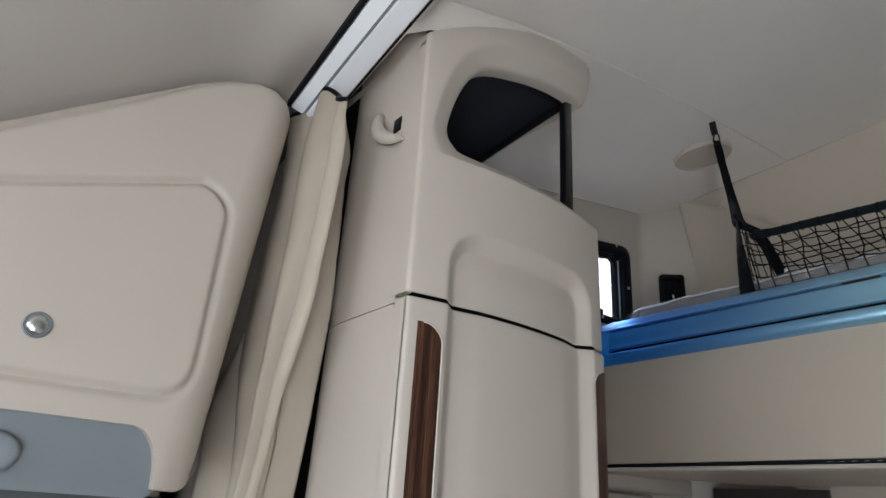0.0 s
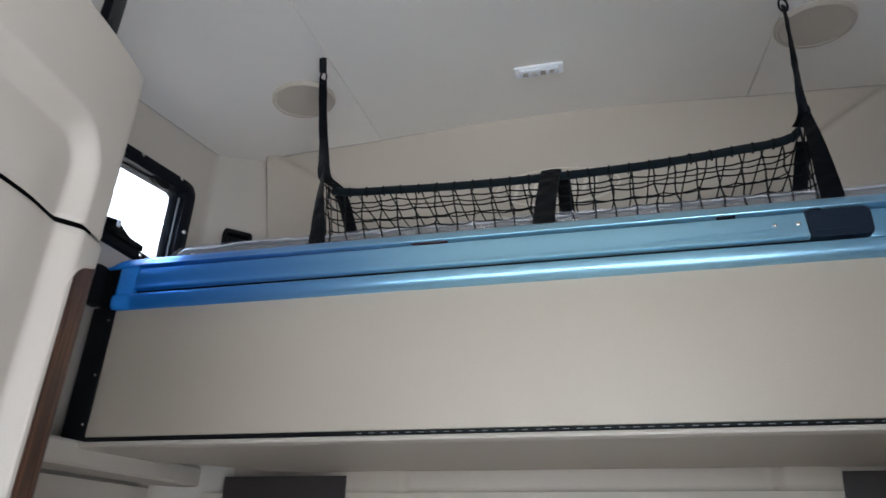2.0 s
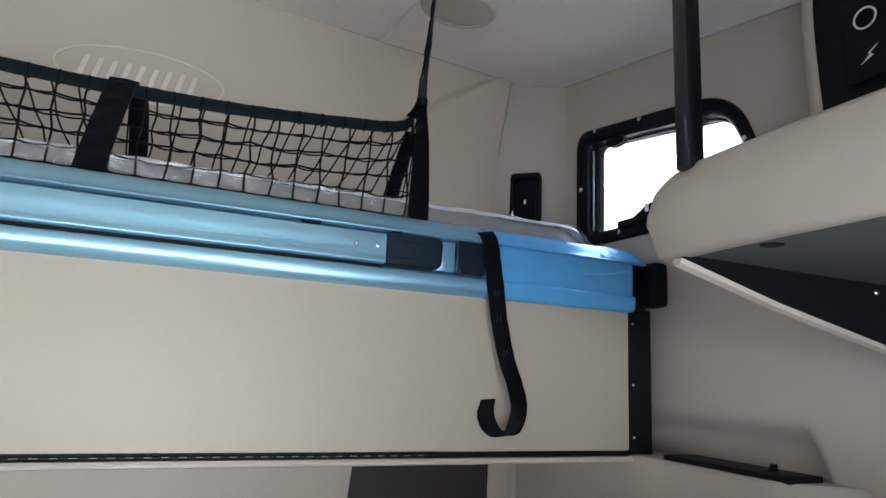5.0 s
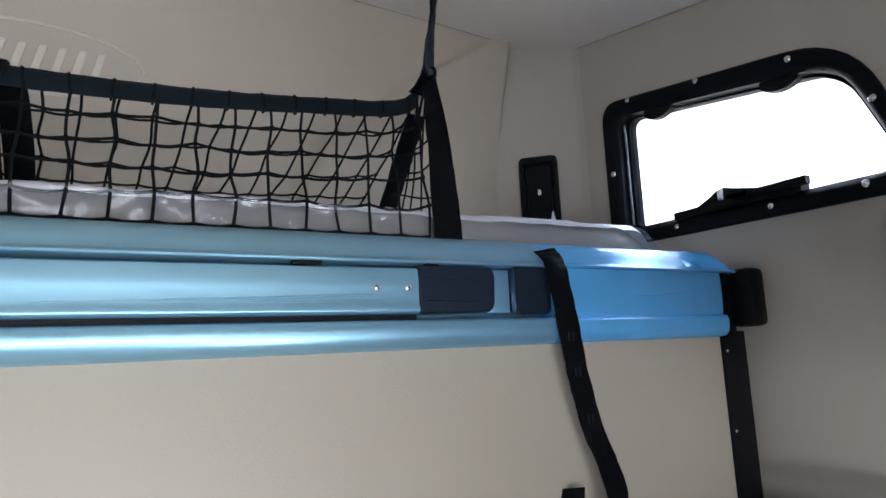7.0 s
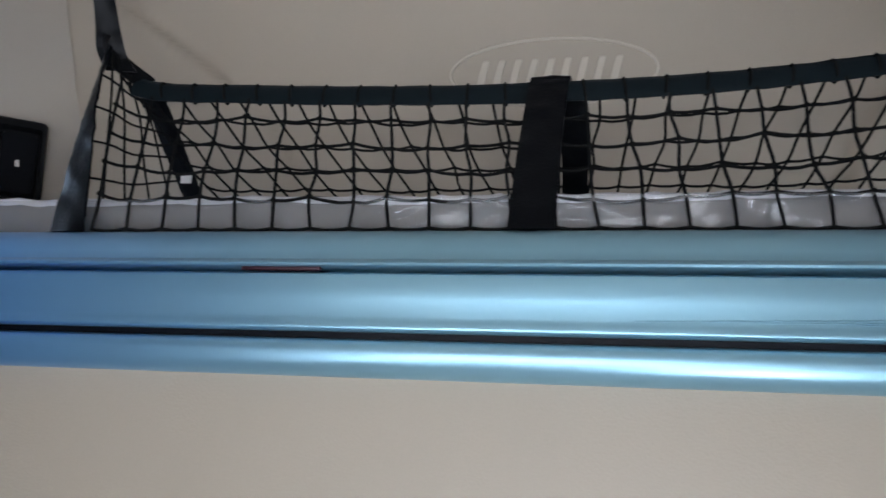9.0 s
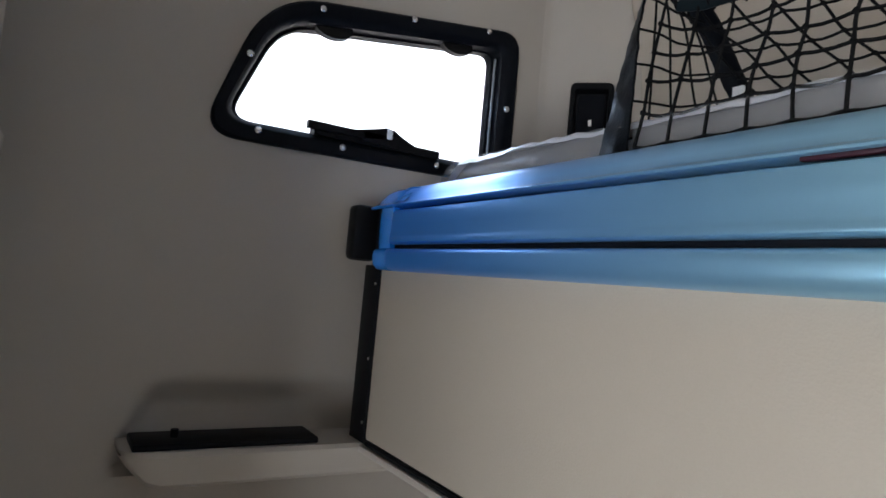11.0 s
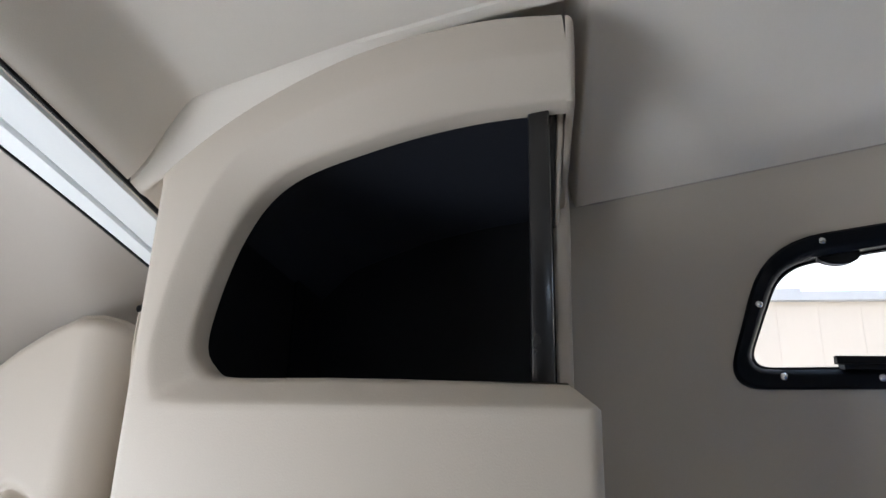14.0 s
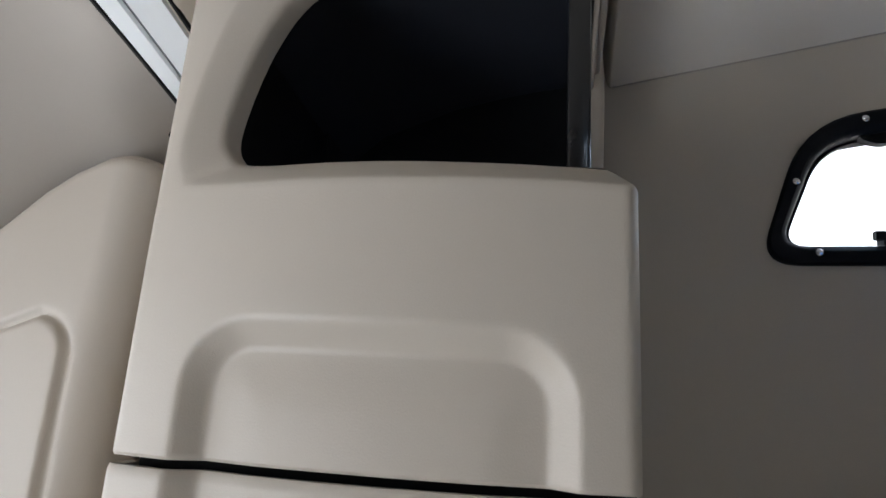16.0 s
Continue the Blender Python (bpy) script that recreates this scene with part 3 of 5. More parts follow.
def build_tall_cabinet():
    cab = thing("tall_cabinet", "tall beige moulded cabinet with open cubby and wood-look handles", "cabinet", (-0.8, -0.77, 0.0))
    Y0, Y1, ZS = -1.008, -0.527, 1.462
    ycols = [Y0, Y0 + 0.002, Y0 + 0.006, Y0 + 0.012] + [Y0 + 0.02 + (Y1 - Y0 - 0.032) * i / 120 for i in range(121)] + [Y1 - 0.008, Y1 - 0.003, Y1]
    ycols = sorted(set(ycols))

    def fx(y, z):
        return face_x(y, z) - recess(y, z) - corner_round(y, Y0, Y1, 0.014)

    # upper shell: band from the seam to just under the cubby
    bm = bmesh.new()
    ZB = 1.705
    zs = [ZS, ZS + 0.003] + [ZS + 0.003 + (ZB - ZS - 0.003) * j / 60 for j in range(1, 61)]
    rows = [[bm.verts.new((fx(y, z) - (0.003 if z == ZS else 0), y, z)) for y in ycols] for z in zs]
    for a, b in zip(rows, rows[1:]):
        for i in range(len(ycols) - 1):
            bm.faces.new((a[i], a[i + 1], b[i + 1], b[i]))
    # frame round the cubby mouth: outer edge, bevel edge, mouth, and return inwards
    B = [(Y1, 1.724), (-0.77, 1.722), (-0.952, 1.722), (-0.980, 1.736), (-0.988, 1.785), (-0.964, 1.893), (-0.913, 1.985), (-0.80, 2.045), (-0.67, 2.082), (-0.548, 2.104)]
    A = [(-0.556, 1.748), (-0.77, 1.750), (-0.893, 1.750), (-0.928, 1.761), (-0.944, 1.798), (-0.915, 1.900), (-0.864, 1.966), (-0.765, 2.004), (-0.655, 2.034), (-0.546, 2.054)]
    nb, nl, ntop = len(ycols), 16, 30
    tops = [(p.x, p.y) for p in smooth_line([(Y0, 1.968, 0), (Y0 + 0.012, 1.984, 0), (-0.903, 2.040, 0), (-0.773, 2.097, 0), (-0.644, 2.132, 0), (-0.552, 2.146, 0)], ntop)]
    Cs = [(y, ZB) for y in ycols[::-1]] + [(Y0, ZB + (1.968 - ZB) * k / nl) for k in range(1, nl)] + tops

    def split(P, k1, k2):
        """The outline in three stretches, with as many points as the outer edge has."""
        fine = smooth_line([(y, z, 0) for y, z in P], 30 * (len(P) - 1))
        out = resample(fine[:30 * k1 + 1], nb - 1) + resample(fine[30 * k1:30 * k2 + 1], nl)[1:-1] + resample(fine[30 * k2:], ntop)
        return [(p.x, p.y) for p in out]
    Bs, As = split(B, 3, 5), split(A, 3, 5)
    on = lambda pts, d: [(face_x(y, z) - corner_round(min(max(y, Y0), Y1), Y0, Y1, 0.014) - d, y, z) for y, z in pts]
    blend = lambda P, Q, k: [(p[0] + (q[0] - p[0]) * k, p[1] + (q[1] - p[1]) * k) for p, q in zip(P, Q)]
    loops = [on(Cs, 0)] + [on(blend(Cs, Bs, k), 0) for k in (0.08, 0.2, 0.4, 0.65)] + [on(Bs, 0), on(blend(Bs, As, 0.10), 0.0010), on(blend(Bs, As, 0.22), 0.004), on(blend(Bs, As, 0.80), 0.017), on(blend(Bs, As, 0.93), 0.021), on(As, 0.027), on(As, 0.052), on(blend(Bs, As, 0.9), 0.054)]
    loft(bm, loops)
    # header return over the top, and the rear rim
    top = [p for p in Cs if p[1] > 1.95]
    loft(bm, [on(top, 0), on([(y, z + 0.004) for y, z in top], 0.006), [(-1.04, y, z + 0.004) for y, z in top]])
    # end of the header
    hd = [(face_x(-0.55, 2.1), 2.146), (face_x(-0.55, 2.1), 2.104), (face_x(-0.55, 2.1) - 0.022, 2.052), (face_x(-0.55, 2.1) - 0.05, 2.052), (-0.98, 2.06), (-0.98, 2.15)]
    hx, hz = sum(p[0] for p in hd) / 6, sum(p[1] for p in hd) / 6
    shrunk = lambda d, y: [(x + math.copysign(d, hx - x), y, z + math.copysign(d * 0.8, hz - z)) for x, z in hd]
    loft(bm, [shrunk(0, -0.549), shrunk(0.0006, -0.545), shrunk(0.0025, -0.542), shrunk(0.006, -0.540), shrunk(0.012, -0.539)], closed=True, caps=True)
    # rear face under the cubby, from seam to shoulder
    loft(bm, [[(fx(Y1, z), Y1, z), (-1.05, Y1 + 0.004, z)] for z in (ZS, 1.60, 1.716)] + [[(face_x(Y1, 1.72) - 0.02, -0.556, 1.748), (-1.05, -0.556, 1.748)]])
    # sill behind the mouth
    loft(bm, [[(face_x(y, 1.75) - 0.024, y, 1.7495), (-1.05, y, 1.742)] for y in (-0.556, -0.77, -0.93)])
    bmesh.ops.remove_doubles(bm, verts=bm.verts, dist=0.0004)
    part("upper_shell", bm, M_SHELL, cab, smooth=42)
    # front-facing side, in two panels with a thin seam
    plan = [(-0.6035, Y0), (-0.66, Y0), (-0.75, Y0 + 0.001), (-0.80, Y0 + 0.004), (-0.845, Y0 + 0.016), (-0.875, Y0 + 0.045)]
    for nm, z0, z1 in (("upper_side", 1.4495, 1.975), ("lower_side", 0.05, 1.4475)):
        bm = bmesh.new()
        line = smooth_line([(x, y, 0) for x, y in plan], 24)
        zt = lambda p: z1 if z1 < 1.9 else ceiling_z(p.x, Y0) + 0.012
        loft(bm, [[(p.x, p.y, z0) for p in line], [(p.x, p.y, zt(p)) for p in line], [(p.x, p.y + 0.012, zt(p)) for p in line], [(p.x, p.y + 0.012, z0) for p in line]])
        loft(bm, [[(p.x, p.y, z0) for p in line], [(p.x, p.y + 0.012, z0) for p in line]])
        part(nm, bm, M_SHELL, cab, smooth=50)
    # corner strips beside the side panels, with a thin gap between
    for z0, z1 in ((1.462, 1.9625), (0.12, 1.4540)):
        bm = bmesh.new()
        loft(bm, [[(-0.602, Y0, z), (fx(Y0, z) - 0.0004, Y0, z), (fx(Y0, z) - 0.0004, Y0 + 0.012, z), (-0.602, Y0 + 0.012, z)] for z in [z0 + (z1 - z0) * k / 20 for k in range(21)]], closed=True, caps=True)
        part("corner_strip", bm, M_SHELL, cab, smooth=False)
    # Black panel put in for the shade between cabinet and wall.
    bm = box(-1.09, -0.86, Y0 + 0.048, Y0 + 0.058, 0.05, 1.96)
    part("gap_shade_panel", bm, M_LINER, cab, "black panel standing in for the shade in the gap to the wall", smooth=False)
    # black box put in for the shade in the gaps behind the seams
    bm = box(-0.76, -0.592, Y0 + 0.016, Y1 - 0.004, 0.05, 1.72)
    part("seam_shade_box", bm, M_LINER, cab, "black box standing in for the shade in the gaps", smooth=False)
    # lower door
    bm = bmesh.new()
    zs = [0.12 + (1.443 - 0.12) * j / 50 for j in range(51)] + [1.450, 1.4540]
    rows = [[bm.verts.new((fx(y, min(z, 1.45)) - (0.003 if z > 1.4525 else 0), y, z)) for y in ycols] for z in zs]
    for a, b in zip(rows, rows[1:]):
        for i in range(len(ycols) - 1):
            bm.faces.new((a[i], a[i + 1], b[i + 1], b[i]))
    loft(bm, [[v.co.copy() for v in rows[-1]], [Vector((v.co.x - 0.008, v.co.y, 1.4540)) for v in rows[-1]]])
    loft(bm, [[v.co.copy() for v in (r[-1] for r in rows)], [Vector((-0.60, Y1, r[-1].co.z)) for r in rows]])
    loft(bm, [[v.co.copy() for v in (r[0] for r in rows)], [Vector((-0.574, Y0, r[0].co.z)) for r in rows]])
    bmesh.ops.remove_doubles(bm, verts=bm.verts, dist=0.0004)
    door = part("door", bm, M_SHELL, cab, smooth=42)
    bm = box(-1.06, -0.60, Y1 - 0.006, Y1, 0.12, 1.4540)
    part("rear_side", bm, M_SHELL, cab, smooth=False)
    # two long wood-look grips at the door's edges
    for ya, yb, flip in ((-0.990, -0.946, 0), (-0.580, -0.531, 1)):
        r = 0.034
        out = [(ya, 0.35), (yb, 0.35)]
        if flip:
            out += [(yb, 1.418)] + [(ya + r - r * math.cos(math.pi / 2 * k / 8), 1.418 - r + r * math.cos(math.pi / 2 - math.pi / 2 * k / 8)) for k in range(8, -1, -1)]
        else:
            out += [(yb - r + r * math.cos(math.pi / 2 * k / 8), 1.416 - r + r * math.sin(math.pi / 2 * k / 8)) for k in range(9)] + [(ya, 1.416)]
        bm = bmesh.new()
        place = lambda y, z, d: (fx(y, min(z, 1.44)) + d, y, z)
        zz = sorted({0.35 + 0.05 * k for k in range(21)} | {p[1] for p in out})
        rowsL = []
        for z in zz:
            if z <= 1.416 - r:
                a, b = ya, yb
            else:
                h = math.sqrt(max(0, r * r - (z - (1.416 - r)) ** 2)) if z < 1.416 else 0
                a, b = (ya, yb - r + h) if not flip else (ya + r - h, yb)
            rowsL.append([(a + (b - a) * i / 6, z) for i in range(7)])
        loft(bm, [[place(y, z, 0.0012 if 0 < i < 6 else 0.0005) for i, (y, z) in enumerate(row)] for row in rowsL])
        part("wood_grip", bm, M_WOOD, door, "dark walnut-look grip strip", smooth=30)
        bm = bmesh.new()
        edge = [r_[-1 if not flip else 0] for r_ in rowsL]
        tube(bm, [place(y, z, 0.0) for y, z in edge], 0.0022, 6)
        part("grip_rim", bm, M_SHELL, door, smooth=True)
    # coat hook on the front-facing side
    bm = bmesh.new()
    pts = smooth_line([(-0.716, Y0 + 0.004, 1.858), (-0.706, Y0 - 0.010, 1.838), (-0.692, Y0 - 0.019, 1.808), (-0.668, Y0 - 0.022, 1.780), (-0.640, Y0 - 0.018, 1.764), (-0.622, Y0 - 0.012, 1.762)], 20)
    loops = []
    for i, p in enumerate(pts):
        w = 0.004 + 0.0115 * math.sin(math.pi * min(1, 0.08 + i / 21)) ** 0.8
        d = (pts[min(i + 1, 20)] - pts[max(i - 1, 0)]).normalized()
        a = d.cross(Vector((0, 1, 0))).normalized()
        loops.append([p + a * w * math.cos(t) + Vector((0, 1, 0)) * 0.011 * math.sin(t) for t in [2 * math.pi * k / 12 for k in range(12)]])
    loft(bm, loops, closed=True, caps=True)
    part("coat_hook", bm, M_SHELL, cab, smooth=60)
    bm = box(-0.664, -0.638, Y0 - 0.002, Y0 + 0.004, 1.790, 1.822, 0.006)
    part("hook_slot", bm, M_BLACK, cab, "black slot behind the hook")
    # black post at the open end of the cubby
    bm = box(-0.626, -0.606, -0.592, -0.568, 1.745, 2.064, 0.004)
    part("post", bm, M_POST, cab, "black upright post")
    # pale rear edge of the lining, curving forward under the header
    bm = bmesh.new()
    ed = smooth_line([(0, -0.544, 1.742), (0, -0.544, 1.90), (0, -0.542, 2.03), (0, -0.544, 2.10), (0, -0.550, 2.15)], 20)
    loft(bm, [[(x, p.y + dy, p.z) for p in ed] for x, dy in ((-1.06, 0.004), (-0.985, 0.010), (-0.972, 0.008), (-0.966, 0.0), (-0.966, -0.012))])
    part("liner_edge", bm, M_SHELL, cab, smooth=60)
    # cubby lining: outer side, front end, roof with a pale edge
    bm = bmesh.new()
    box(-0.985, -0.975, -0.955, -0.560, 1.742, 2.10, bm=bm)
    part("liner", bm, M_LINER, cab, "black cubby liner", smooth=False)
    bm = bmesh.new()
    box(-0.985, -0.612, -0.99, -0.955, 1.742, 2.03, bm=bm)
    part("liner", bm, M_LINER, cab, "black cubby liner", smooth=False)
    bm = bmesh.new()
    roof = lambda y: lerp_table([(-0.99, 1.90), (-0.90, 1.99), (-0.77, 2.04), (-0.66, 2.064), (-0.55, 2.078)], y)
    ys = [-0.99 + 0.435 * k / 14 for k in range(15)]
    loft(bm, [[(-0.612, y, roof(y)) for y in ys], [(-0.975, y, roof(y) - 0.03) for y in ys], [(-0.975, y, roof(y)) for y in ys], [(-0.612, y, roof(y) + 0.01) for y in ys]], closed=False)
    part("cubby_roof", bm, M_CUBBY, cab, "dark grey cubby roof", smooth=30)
    bm = bmesh.new()
    tube(bm, [(-0.632, -0.568, 2.064), (-0.98, -0.568, 2.034)], 0.010, 8)
    part("roof_edge", bm, M_BLACK, cab, "black rubber edge", smooth=60)
    bm = bmesh.new()
    tube(bm, [(-0.632, -0.555, 2.066), (-0.98, -0.555, 2.036)], 0.005, 8)
    part("edge_strip", bm, M_SHELL, cab, smooth=60)
    cab.location += Vector((0.006, -0.005, 0.008))


build_tall_cabinet()

# ---- overhead cabinet on the other side ----


def build_overhead_cabinet():
    cab = thing("overhead_cabinet", "beige overhead cabinet with open cubby and socket panel", "cabinet", (0.8, -0.77, 1.6))
    Y0, Y1 = -1.05, -0.468
    # sill band: a fat rounded ledge along the aisle with a rounded rear end
    prof = [(0.660, 1.601), (0.640, 1.600), (0.634, 1.604), (0.622, 1.632), (0.616, 1.648), (0.618, 1.664), (0.626, 1.692), (0.632, 1.699), (0.645, 1.702), (0.70, 1.700), (0.97, 1.697), (0.97, 1.640), (0.70, 1.6405)]
    bm = bmesh.new()
    loops = []
    ys = [Y0 + (-0.56 - Y0) * k / 16 for k in range(17)]
    for y in ys:
        bow = 0.016 * (1 - ((y + 0.77) / 0.30) ** 2)
        loops.append([(x - bow, y, z) for x, z in prof])
    # the rounded nose: the section shrinks towards the rear end
    for k in range(1, 9):
        a = math.pi / 2 * k / 8
        y = -0.56 + (Y1 + 0.56) * math.sin(a)
        q = 1 - 0.38 * (1 - math.cos(a))
        bow = 0.016 * (1 - ((y + 0.77) / 0.30) ** 2)
        loops.append([(x - bow + 0.010 * (1 - math.cos(a)), y, 1.602 + (z - 1.602) * q + 0.01 * (1 - math.cos(a)) * (1 if z > 1.62 else 0)) for x, z in prof])
    loft(bm, loops, closed=True, caps=True)
    part("sill", bm, M_SHELL, cab, smooth=50)
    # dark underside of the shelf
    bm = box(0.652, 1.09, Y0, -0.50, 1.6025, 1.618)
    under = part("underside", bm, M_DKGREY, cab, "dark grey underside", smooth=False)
    for y in (-0.60, -0.79):
        bm = bmesh.new()
        disc(bm, (0.675, y, 1.6035), (0, 0, -1), 0.012, 0.002, 16)
        part("plug", bm, M_BLACK, under, "dark round plug")
    # rear gusset with a pale sloping edge, black on its inner face
    bm = bmesh.new()
    g = [(0.645, 1.603), (1.095, 1.603), (1.095, 1.497), (1.035, 1.512), (0.645, 1.598)]
    loft(bm, [[(x, y, z) for x, z in g] for y in (-0.507, -0.4955)], closed=True, caps=True)
    part("gusset", bm, M_LINER, cab, "black end panel", smooth=False)
    bm = bmesh.new()
    e = [(0.640, 1.5985, 0.0), (0.795, 1.560, 0), (1.031, 1.513, 0), (1.10, 1.495, 0)]
    loft(bm, [[(x, -0.509, z), (x, -0.496, z), (x, -0.494, z - 0.004), (x, -0.499, z - 0.009), (x, -0.507, z - 0.006)] for x, z, _ in e], closed=True, caps=True)
    part("gusset_edge", bm, M_SHELL, cab, smooth=50)
    bm = bmesh.new()
    disc(bm, (0.985, -0.508, 1.590), (0, -1, 0), 0.005, 0.003, 12, 0.002)
    part("screw", bm, M_STEEL, cab)
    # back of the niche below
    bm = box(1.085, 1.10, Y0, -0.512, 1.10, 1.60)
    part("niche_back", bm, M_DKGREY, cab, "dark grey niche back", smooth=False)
    # post
    bm = box(0.612, 0.636, -0.553, -0.531, 1.690, 2.125, 0.004)
    part("post", bm, M_POST, cab, "black upright post")
    # header over the cubby
    bm = bmesh.new()
    top = [(-1.006, 1.984), (-0.903, 2.040), (-0.773, 2.097), (-0.644, 2.132), (-0.530, 2.150)]
    tp = smooth_line([(0, y, z) for y, z in top], 24)
    loft(bm, [[(x - (0.016 * (1 - ((p.y + 0.77) / 0.30) ** 2)), p.y, p.z + dz) for p in tp] for x, dz in ((0.98, 0.004), (0.64, 0.004), (0.628, 0.0), (0.618, -0.04), (0.640, -0.090), (0.66, -0.094), (0.98, -0.09))], closed=False)
    loft(bm, [[(x, -0.53, 2.150 + dz) for x, dz in ((0.98, 0.004), (0.64, 0.004), (0.618, -0.04))], [(x, -0.53, 2.150 + dz) for x, dz in ((0.98, -0.09), (0.66, -0.094), (0.640, -0.090))]])
    part("header", bm, M_SHELL, cab, smooth=50)
    # front stile
    bm = box(0.600, 0.98, Y0, -1.0, 1.64, 2.0, 0.01)
    part("stile", bm, M_SHELL, cab)
    # cubby lining with the socket panel
    bm = bmesh.new()
    edge = [(-0.478, 1.690), (-0.470, 1.80), (-0.462, 1.95), (-0.462, 2.05), (-0.475, 2.085), (-0.51, 2.105)]
    ed = smooth_line([(0, y, z) for y, z in edge], 20)
    loft(bm, [[(0.965, p.y, p.z) for p in ed], [(0.965, min(p.y - 0.02, -0.5), p.z - 0.006) for p in ed], [(0.965, -1.04, min(p.z, 1.99)) for p in ed]])
    part("liner", bm, M_LINER, cab, "black cubby liner", smooth=False)
    bm = bmesh.new()
    loft(bm, [[(0.963 + dx, p.y + dy, p.z + dy * 0.4) for p in ed] for dx, dy in ((0, -0.004), (-0.004, 0.0), (-0.002, 0.010), (0.012, 0.024), (0.10, 0.03))])
    part("liner_edge", bm, M_SHELL, cab, smooth=60)
    bm = box(0.952, 0.966, -0.620, -0.515, 1.880, 2.110, 0.003)
    panel = part("socket_panel", bm, M_BLACK, cab, "black socket panel")
    for z in (2.026, 1.970):
        bm = bmesh.new()
        pts = [(0.950, -0.548 + 0.015 * math.cos(2 * math.pi * k / 24), z + 0.015 * math.sin(2 * math.pi * k / 24)) for k in range(25)]
        tube(bm, pts, 0.0016, 6)
        part("socket_ring", bm, M_ALU, panel, "bright ring of a power socket", smooth=60)
        bm = bmesh.new()
        disc(bm, (0.952, -0.548, z), (-1, 0, 0), 0.0135, 0.001, 20)
        part("socket", bm, M_FRAME, panel)
    bm = bmesh.new()
    bolt = [(-0.562, 1.926), (-0.547, 1.917), (-0.552, 1.915), (-0.537, 1.904), (-0.555, 1.912), (-0.549, 1.915)]
    loft(bm, [[(x, y, z) for y, z in bolt] for x in (0.9515, 0.9505)], closed=True, caps=True)
    part("bolt_symbol", bm, M_WHITE, panel, "white lightning symbol", smooth=False)


build_overhead_cabinet()



def build_lower_cabinet():
    """Low cabinet under the niche, its black top level with the wall ledge."""
    cab = thing("lower_cabinet", "low beige cabinet with a black top under the open niche", "cabinet", (0.86, -0.78, 0.02))
    part("body", box(0.630, 1.098, -1.05, -0.520, 0.021, 1.258, 0.012), M_SHELL, cab)
    top = part("top", box(0.619, 1.100, -1.06, -0.510, 1.259, 1.2735, 0.004), M_BLACK, cab, "black moulded top")
    bm = bmesh.new()
    prof = [(0.848, 1.272), (0.852, 1.288), (0.862, 1.292), (0.92, 1.290), (0.945, 1.284), (0.96, 1.272)]
    loft(bm, [[(x, y, z) for x, z in prof] for y in (-0.60, -0.516)], closed=True, caps=True)
    part("catch_block", bm, M_BLACK, top, smooth=30)


build_lower_cabinet()

# ---- upper bunk ----


def lerp_sections(bm, sections):
    """Lofts (x, profile) sections; the profiles are lists of (y, z)."""
    return loft(bm, [[(x, y, z) for y, z in prof] for x, prof in sections])


LOWER = [(0.030, 1.598), (0.012, 1.5975), (0.0, 1.600), (-0.006, 1.606), (-0.0082, 1.614), (-0.0086, 1.622), (-0.0078, 1.6280), (-0.0050, 1.6315), (0.001, 1.6332)]
UPPER = [(0.0, 1.7010), (-0.003, 1.7020), (-0.004, 1.7040), (-0.002, 1.7062), (0.0045, 1.7080), (0.007, 1.7095), (0.012, 1.718), (0.022, 1.730), (0.036, 1.739), (0.055, 1.744), (0.090, 1.746), (0.12, 1.744)]
CHANNEL = [(0.0045, 1.6337), (0.030, 1.635), (0.034, 1.640), (0.034, 1.697), (0.030, 1.7), (0.004, 1.7005)]
FLUSH = [(0.0020, 1.6340), (0.0010, 1.6385), (0.0005, 1.645), (0.0, 1.660), (0.0, 1.680), (0.0005, 1.693), (0.001, 1.7005)]


